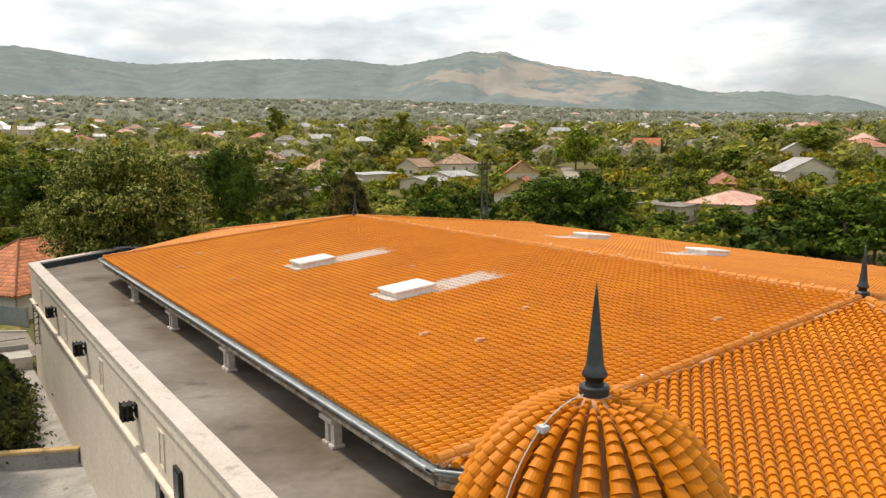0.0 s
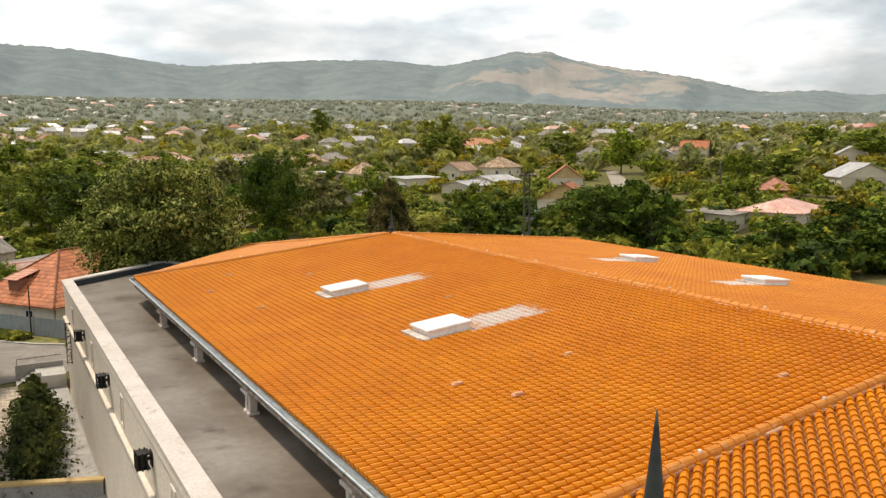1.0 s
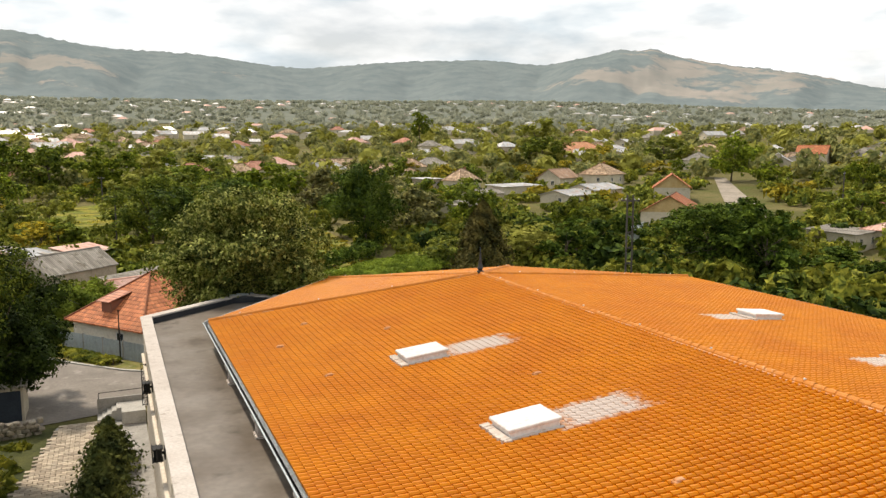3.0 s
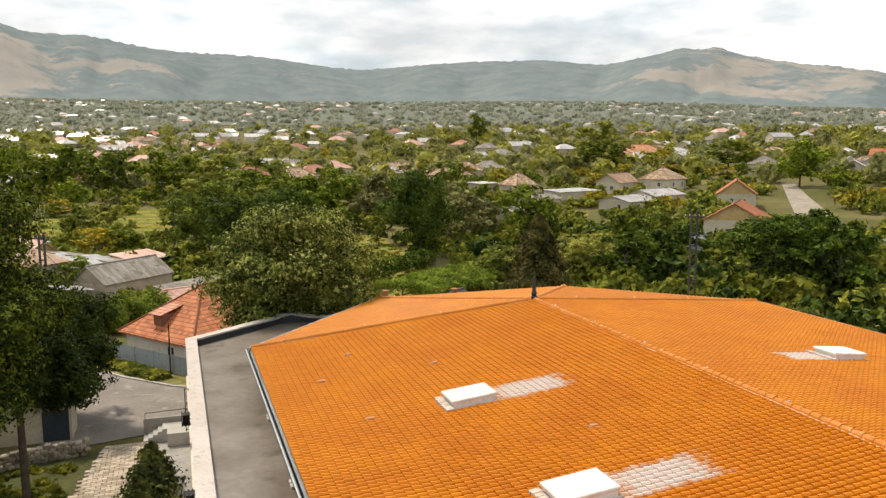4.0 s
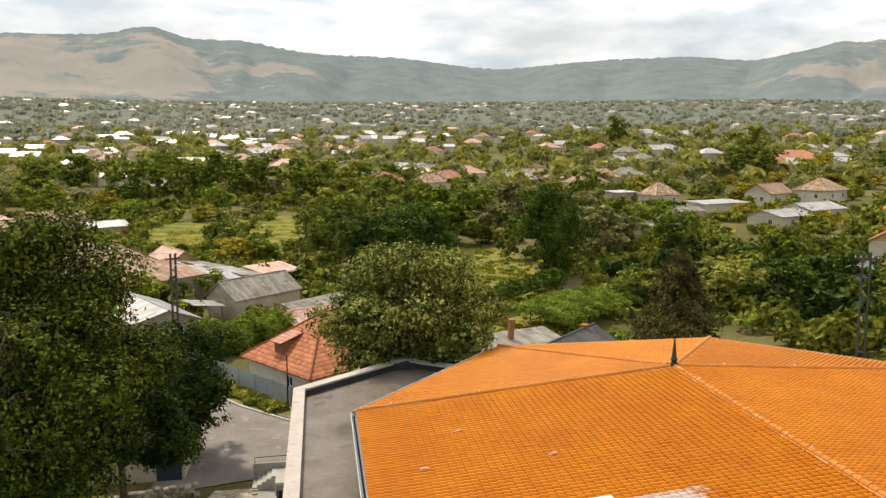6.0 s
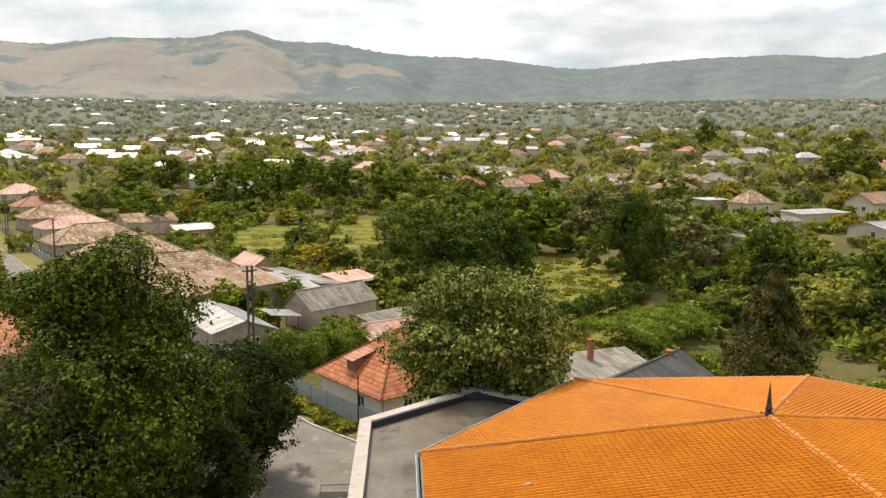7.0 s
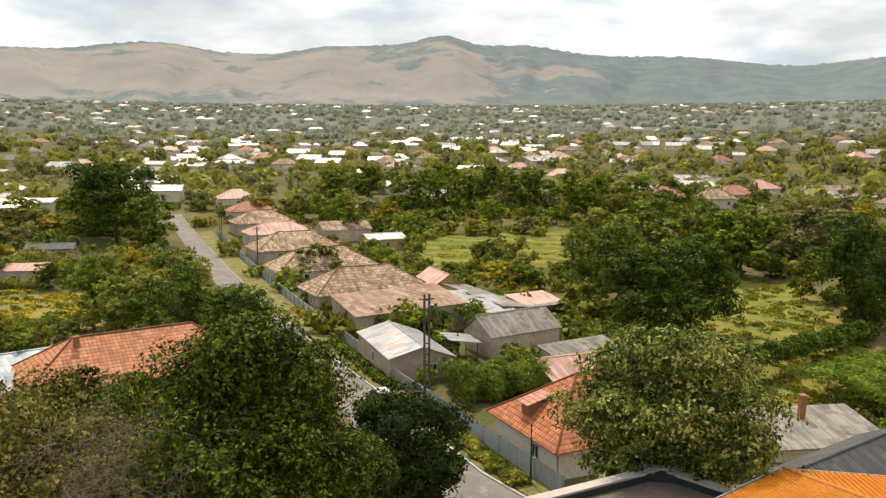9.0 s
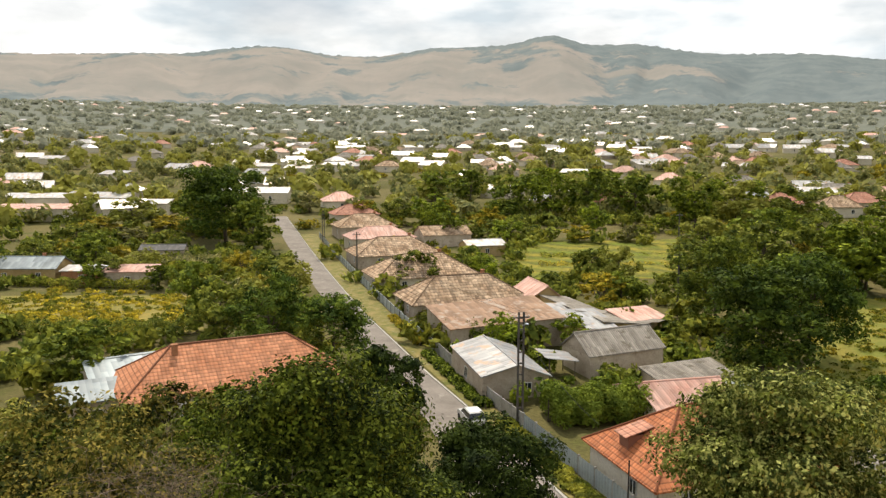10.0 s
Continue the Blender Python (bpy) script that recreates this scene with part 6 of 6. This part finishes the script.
def car(at, turn):
    ob = thing("car", "small white hatchback parked at the kerb", "car", (*at, 0.06), turn)
    bm = bmesh.new()
    prof = [(-1.9, 0.35), (-1.95, 0.75), (-1.6, 0.90), (1.0, 0.92), (1.75, 0.80), (1.9, 0.55), (1.88, 0.3)]
    lo = [bm.verts.new((x, -0.80, z)) for x, z in prof]
    hi = [bm.verts.new((x, 0.80, z)) for x, z in prof]
    bm.faces.new(lo)
    bm.faces.new(hi[::-1])
    for i in range(len(prof)):
        j = (i + 1) % len(prof)
        bm.faces.new((lo[j], lo[i], hi[i], hi[j]))
    bmesh.ops.recalc_face_normals(bm, faces=bm.faces[:])
    part("body", bm, M_car, ob)
    for nm, mt, z0, z1, a0, a1, b0, b1, w0, w1 in (("windows", M_glass, 0.90, 1.36, -1.7, 0.95, -1.45, 0.25, 0.76, 0.64), ("roof", M_car, 1.36, 1.44, -1.47, 0.28, -1.38, 0.15, 0.66, 0.60)):
        bm = bmesh.new()
        v = [bm.verts.new(p) for p in ((a0, -w0, z0), (a1, -w0, z0), (a1, w0, z0), (a0, w0, z0), (b0, -w1, z1), (b1, -w1, z1), (b1, w1, z1), (b0, w1, z1))]
        for f in ((0, 3, 2, 1), (4, 5, 6, 7), (0, 1, 5, 4), (1, 2, 6, 5), (2, 3, 7, 6), (3, 0, 4, 7)):
            bm.faces.new([v[i] for i in f])
        part(nm, bm, mt, ob)
    for x in (-1.2, 1.2):
        for y in (-0.76, 0.76):
            part("wheel", rod(bmesh.new(), (x, y - 0.09, 0.29), (x, y + 0.09, 0.29), 0.29, 0.29, 16), M_rubber, ob)
    return ob


car((-16.6, 33.2), 124)

# hedges, vines and garden rows
def hedge(label, a, b, h, w, material, n):
    ob = thing("hedge", label, "hedge", (*a, 0))
    a, b = np.array(a), np.array(b)
    L = np.linalg.norm(b - a)
    d = (b - a) / L
    side = np.array([-d[1], d[0]])
    t, s = rng.uniform(0, L, n), rng.uniform(-1, 1, n)
    z = np.sqrt(np.clip(1 - s**2 * 0.7, 0, 1)) * h * (0.85 + 0.15 * np.sin(t * 1.7) + 0.1 * rng.normal(size=n)) * np.where(rng.random(n) < 0.6, 1, rng.uniform(0.1, 1, n))
    xy = t[:, None] * d + (s * w / 2 * (1 + 0.2 * np.sin(t * 2.3)))[:, None] * side
    p = np.concatenate([xy, z[:, None]], 1)
    out = np.concatenate([s[:, None] * side * 0.8, np.ones((n, 1))], 1)
    quads("leaves", leaf_cards(p, out, np.full(n, 0.17)), material, ob)
    part("stem", rod(rod(bmesh.new(), (0, 0, 0), (*(d * L), 0.1), 0.1, 0.1, 6), (0, 0, -0.1), (0, 0, h * 0.7), 0.08, 0.05, 6), M_bark, ob)
    return ob


hedge("dense clipped green hedge beside a sheet fence", (-10.2, 36.2), (-1.0, 41.5), 2.9, 5.0, L_hedge, 22000)
hedge("clipped green hedge across the meadow", (19.0, 52.5), (37.0, 71.0), 2.2, 2.4, L_deep, 12000)
hedge("row of green vegetables beside the meadow", (25.5, 46.0), (44.0, 61.5), 1.5, 9.5, L_hedge, 22000)
hedge("weeds and young shoots on the verge", (-2.0, 17.6), (-14.0, 34.6), 0.5, 1.8, L_vine, 6000)
hedge("weeds on the verge below a concrete fence", (-16.5, 37.6), (-28.5, 54.5), 0.7, 1.6, L_green, 5000)
hedge("yellow flowering weeds along the fence", (-30.5, 58.0), (-40.0, 72.0), 0.7, 1.4, L_gold, 3000)
hedge("green shrubs along the yard fence", (-33.0, 68.5), (-40.0, 79.0), 1.8, 2.2, L_vine, 4000)
hedge("dense hedge along the dry meadow", (-86.5, 43.0), (-61.0, 53.5), 2.2, 3.0, L_mid, 7000)
hedge("tall corn patch behind the dry meadow", (-112.0, 102.0), (-88.0, 112.0), 2.2, 8.0, L_pale, 8000)
hedge("plot of yellow flowering plants behind low sheds", (-160.0, 122.0), (-118.0, 146.0), 1.6, 12.0, L_gold, 7000)
hedge("tall weeds and shrubs before low sheds", (-112.0, 74.5), (-88.0, 80.0), 1.7, 2.6, L_vine, 6000)
hedge("leafy garden shrubs before the sheds", (-24.5, 57.5), (-19.0, 61.5), 3.2, 4.0, L_green, 4000)
hedge("rows of low green vines across a field", (-32.0, 140.0), (2.0, 152.0), 1.4, 7.0, L_vine, 8000)
hedge("strip of yellowing maize across a field", (-30.0, 128.0), (4.0, 139.0), 1.3, 4.0, L_gold, 3000)
hedge("strip of leafy vegetables across a field", (-36.0, 150.0), (-2.0, 163.0), 1.2, 5.0, L_vine, 5000)

# the entrance yard beside the building
grille = thing("iron_grille", "black ornamental iron lattice bracketed to a wall corner", "grille", (-0.2, -3.0, 4.0))
part("frame", box(box(bmesh.new(), -0.30, -0.26, -0.04, 0.0, -1.2, 1.2), -0.06, -0.02, -0.04, 0.0, -1.2, 1.2), M_iron, grille)
for k in range(7):
    part("bar", boxed(-0.30, 0.0, -0.035, -0.005, -1.15 + 0.38 * k, -1.11 + 0.38 * k), M_iron, grille)
    part("scroll", rod(bmesh.new(), (-0.28, -0.02, -1.15 + 0.33 * k), (-0.04, -0.02, -0.82 + 0.33 * k), 0.015, 0.015, 5), M_iron, grille)
steps = thing("outdoor_steps", "short flight of pale concrete steps with a side wall", "steps", (-1.7, 4.0, 0.05), 0)
for k in range(5):
    part("step", boxed(-1.3 + 0.28 * k, -1.02 + 0.28 * k, -0.6, 0.6, 0, 0.16 * (k + 1), 0.01), M_kerb, steps)
part("side_wall", boxed(-1.3, 1.5, 0.62, 0.80, 0, 1.15, 0.02), M_concrete, steps)
part("landing", boxed(0.1, 1.5, -1.6, 0.6, 0, 0.8, 0.01), M_kerb, steps)
part("rail", rod(rod(bmesh.new(), (-1.2, 0.7, 1.5), (1.4, 0.7, 1.55), 0.025, 0.025, 6), (-1.2, 0.7, 1.1), (-1.2, 0.7, 1.5), 0.02, 0.02, 6), M_iron, steps)
yard_wall = thing("low_wall", "low wall with a sand-coloured timber coping", "wall", (-2.2, -15.2, 0.05), -22)
part("wall_body", boxed(-2.6, 2.1, -0.14, 0.14, -0.1, 0.62, 0.01), M_concrete, yard_wall)
part("coping", boxed(-2.7, 2.15, -0.2, 0.2, 0.62, 0.76, 0.02), M_ochre, yard_wall, "sand-coloured coping")


def rubble(at, end, h):
    ob = thing("stone_wall", "low dry-stone rubble wall along a lane", "wall", (*at, 0))
    d = Vector(end) - Vector(at)
    rs = random.Random(11)
    ang = math.atan2(d.y, d.x)
    n = int(d.length / 0.42)
    for i in range(n):
        for k in range(4):
            p = d * ((i + 0.5 * (k % 2)) / n)
            m = Matrix.Translation((p.x + rs.uniform(-0.03, 0.03), p.y + 0.35 * math.sin(3 * i / n), h * k / 4 + 0.05)) @ Matrix.Rotation(ang + rs.uniform(-0.4, 0.4), 4, "Z") @ Matrix.Rotation(rs.uniform(-0.12, 0.12), 4, "Y")
            part("stone", boxed(-rs.uniform(0.13, 0.26), rs.uniform(0.13, 0.26), -rs.uniform(0.15, 0.24), rs.uniform(0.15, 0.24), -0.02, h / 4 + rs.uniform(-0.06, 0.09), 0.06, m), M_stone, ob)
    return ob


rubble((-11.6, 1.0), (-5.9, 2.6), 0.95)
gate_house = house("outbuilding", "low outbuilding with a pale wall and corrugated roof under trees", (-10.5, 7.0), 0, 6.6, 2.6, 2.2, 0.5, "shed", M_cream, R_asb, 0.25, 0)
part("door", boxed(1.65, 3.15, -1.36, -1.30, -0.02, 2.0, 0.01), M_door, gate_house, "dark blue steel door")

# ---- tiles of the roof and dome, last ----
def barrel(r0, r1, L, lift, seg=5):
    """Corners of one barrel tile: x across, y up the slope, z off the roof; the lower end is wider and stands proud."""
    lo = [(-r0 * math.cos(math.pi * k / seg), -L / 2, lift + r0 * 1.12 * math.sin(math.pi * k / seg)) for k in range(seg + 1)]
    hi = [(-r1 * math.cos(math.pi * k / seg), L / 2, r1 * 1.12 * math.sin(math.pi * k / seg)) for k in range(seg + 1)]
    v = lo + hi + [(0, -L / 2, 0.0)]
    f = [(k, k + 1, seg + 2 + k, seg + 1 + k) for k in range(seg)] + [(k + 1, k, 2 * seg + 2) for k in range(seg)]
    return np.array(v), f


PITCH, ROWS = 0.252, 0.282
TV, TF = barrel(0.110, 0.094, ROWS + 0.05, 0.026)


def inside(pts, x, y):
    s = [(b[0] - a[0]) * (y - a[1]) - (b[1] - a[1]) * (x - a[0]) for a, b in zip(pts, pts[1:] + pts[:1])]
    return all(v > -1e-6 for v in s) or all(v < 1e-6 for v in s)


tile_mesh = bpy.data.meshes.new("tile")
tile_mesh.from_pydata([tuple(v) for v in TV], [], TF)
tile_mesh.materials.append(M_tile)
nearest = []
for k, f in enumerate(FACES):
    a, b = f[0], f[1]
    e = (b - a).normalized()
    n = (b - a).cross(f[2] - a).normalized()
    if n.z < 0:
        n = -n
    s = n.cross(e)
    if (f[2] - a).dot(s) < 0:
        s = -s
    x_axis = s.cross(n)
    flat = [((p - a).dot(e), (p - a).dot(s)) for p in f]
    width, height = max(p[0] for p in flat), max(p[1] for p in flat)
    rs = random.Random(40 + k)
    centres = []
    for i in range(int(width / PITCH) + 1):
        for j in range(int(height / ROWS) + 1):
            x, y = (i + 0.5) * PITCH, (j + 0.42) * ROWS
            if inside(flat, x, y):
                centres.append((x, y))
    R = np.array([list(x_axis), list(s), list(n)])          # rows are the tile's axes
    joined = []
    for x, y in centres:
        p = a + e * x + s * y
        turn = rs.gauss(0, 0.012)
        if k in (5, 6) and (p.x - 6.5) ** 2 + (p.y + 46.0) ** 2 < 6.4 ** 2:
            nearest.append(((p.x - 6.5) ** 2 + (p.y + 46.0) ** 2, p, x_axis, s, n, DECK[k]))
            continue
        loc = TV * (1 + rs.gauss(0, 0.012))
        c, q = math.cos(turn), math.sin(turn)
        loc = loc @ np.array([[c, q, 0], [-q, c, 0], [0, 0, 1]])
        joined.append(loc @ R + np.array(p) + np.array(n) * (0.004 + rs.uniform(0, 0.012)))
    if joined:
        all_v = np.concatenate(joined)
        m = len(TV)
        faces = [tuple(i + m * t for i in fc) for t in range(len(joined)) for fc in TF]
        me = bpy.data.meshes.new("tile_course")
        me.from_pydata(all_v.tolist(), [], faces)
        tagged(link("tile_course", me, M_tile, DECK[k]), "courses of orange clay barrel tiles", kind="stuff")
nearest.sort(key=lambda t: t[0])
rest = {}
for i, (_, p, ax, s, n, deck) in enumerate(nearest):
    m = Matrix((ax, s, n)).transposed().to_4x4()
    m.translation = p + n * 0.008
    if i < 300:
        ob = new("tile", tile_mesh)
        ob.parent = deck
        ob.matrix_basis = m
    else:
        rest.setdefault(deck, []).append(TV @ np.array([list(ax), list(s), list(n)]) + np.array(p + n * 0.008))
for deck, rows in rest.items():
    m = len(TV)
    me = bpy.data.meshes.new("tile_course")
    me.from_pydata(np.concatenate(rows).tolist(), [], [tuple(i + m * t for i in fc) for t in range(len(rows)) for fc in TF])
    tagged(link("tile_course", me, M_tile, deck), "courses of orange clay barrel tiles", kind="stuff")


def cap_line(a, b, step=0.40, r=0.14):
    """Ridge or hip tiles on a bed of mortar."""
    a, b = Vector(a), Vector(b)
    d = (b - a).normalized()
    side = d.cross(Vector((0, 0, 1))).normalized()
    up = side.cross(d)
    v, f = barrel(r, r * 0.9, step + 0.06, 0.014, 6)
    R = np.array([list(side), list(d), list(up)])
    n = int((b - a).length / step)
    rows = [v @ R + np.array(a + d * step * (i + 0.5) + up * (0.085 + random.uniform(0, 0.012))) for i in range(n)]
    m = len(v)
    me = bpy.data.meshes.new("hip_tile")
    me.from_pydata(np.concatenate(rows).tolist(), [], [tuple(i + m * t for i in fc) for t in range(n) for fc in f])
    tagged(link("hip_tile", me, M_ridge, hall), "line of large half-round cap tiles", kind="stuff")
    bm = bmesh.new()
    rs = random.Random(int(a.x * 10 + b.y))
    cnt = int((b - a).length / 0.55)
    for i in range(cnt):
        c = a + d * (b - a).length * (i + 0.5) / cnt
        m4 = Matrix((side, d, up)).transposed().to_4x4()
        m4.translation = c + up * 0.02
        w = r + 0.03 + rs.uniform(-0.03, 0.03)
        box(bm, -w, w, -0.29, 0.29, -0.03, 0.095 + rs.uniform(-0.02, 0.02), 0.02, m4)
    tagged(part("mortar_bed", bm, M_mortar, hall), "pinkish mortar bed under cap tiles", kind="stuff")
    for i in range(int((b - a).length / 4.2)):
        c = a + d * (4.2 * i + 1.6) + up * 0.26
        part("clip", boxed(c.x - 0.03, c.x + 0.03, c.y - 0.03, c.y + 0.03, c.z - 0.06, c.z + 0.03), M_white, hall, "small white cable clip")


for k in range(8):
    cap_line((*EAVES[k], ZE), TOP_F if k in (0, 1, 2, 3) else TOP_N)
cap_line(TOP_N, TOP_F)

# dome tiles: ribs of barrel tiles in rising courses
RIBS, COURSES = 24, 20
for j in range(COURSES):
    t0, t1 = j / (COURSES + 0.6), (j + 1) / (COURSES + 0.6)
    (ra, za), (rb, zb) = dome_at(t0), dome_at(t1)
    L = math.hypot(ra - rb, zb - za)
    wa, wb = math.pi * ra / RIBS * 0.76, math.pi * rb / RIBS * 0.70
    v, f = barrel(max(wa, 0.035), max(wb, 0.03), L + 0.05, 0.045, 9)
    me = bpy.data.meshes.new("tile")
    me.from_pydata([tuple(p) for p in v], [], f)
    me.materials.append(M_tile)
    for i in range(RIBS):
        if j >= COURSES - 2 and i % 2:
            continue
        ang = 2 * math.pi * (i + 0.03 * random.uniform(-1, 1)) / RIBS
        out = Vector((math.cos(ang), math.sin(ang), 0))
        up = (out * (rb - ra) + Vector((0, 0, zb - za))).normalized()
        nrm = Vector((-math.sin(ang), math.cos(ang), 0)).cross(up)
        if nrm.dot(out) < 0 and nrm.z < 0:
            nrm = -nrm
        side = up.cross(nrm)
        m = Matrix((side, up, nrm)).transposed().to_4x4()
        m.translation = out * (ra + rb) / 2 + Vector((0, 0, (za + zb) / 2)) + nrm * 0.0
        ob = new("tile", me)
        ob.parent = dome_body
        ob.matrix_basis = m

# paving slabs of the lane
slab_mesh = bpy.data.meshes.new("paver")
bm = boxed(-0.24, 0.24, -0.125, 0.125, -0.05, 0.035, 0.012)
bm.to_mesh(slab_mesh)
bm.free()
slab_mesh.materials.append(M_paver)
lane = tagged(new("pavement"), "tan stone-paved lane climbing past the yard", "pavement", kind="structure")
places = []
for j in range(54):
    for i in range(12):
        x, y = -2.9 - 0.51 * (i + 0.5 * (j % 2)), 3.4 - 0.275 * j
        if x > -5.2 - 0.17 * (3.0 - y) and x < -2.7:
            places.append((x, y))
bulk = bmesh.new()
for n, (x, y) in enumerate(places):
    m = pose(x, y, 0.085 + random.uniform(0, 0.012), 0, 0, random.uniform(-1.5, 1.5))
    if n < 300:
        ob = new("paver", slab_mesh)
        ob.parent = lane
        ob.matrix_basis = m
    else:
        box(bulk, -0.24, 0.24, -0.125, 0.125, -0.05, 0.035, 0.0, m)
tagged(part("paver_rows", bulk, M_paver, lane), "tan paving stones", kind="stuff")
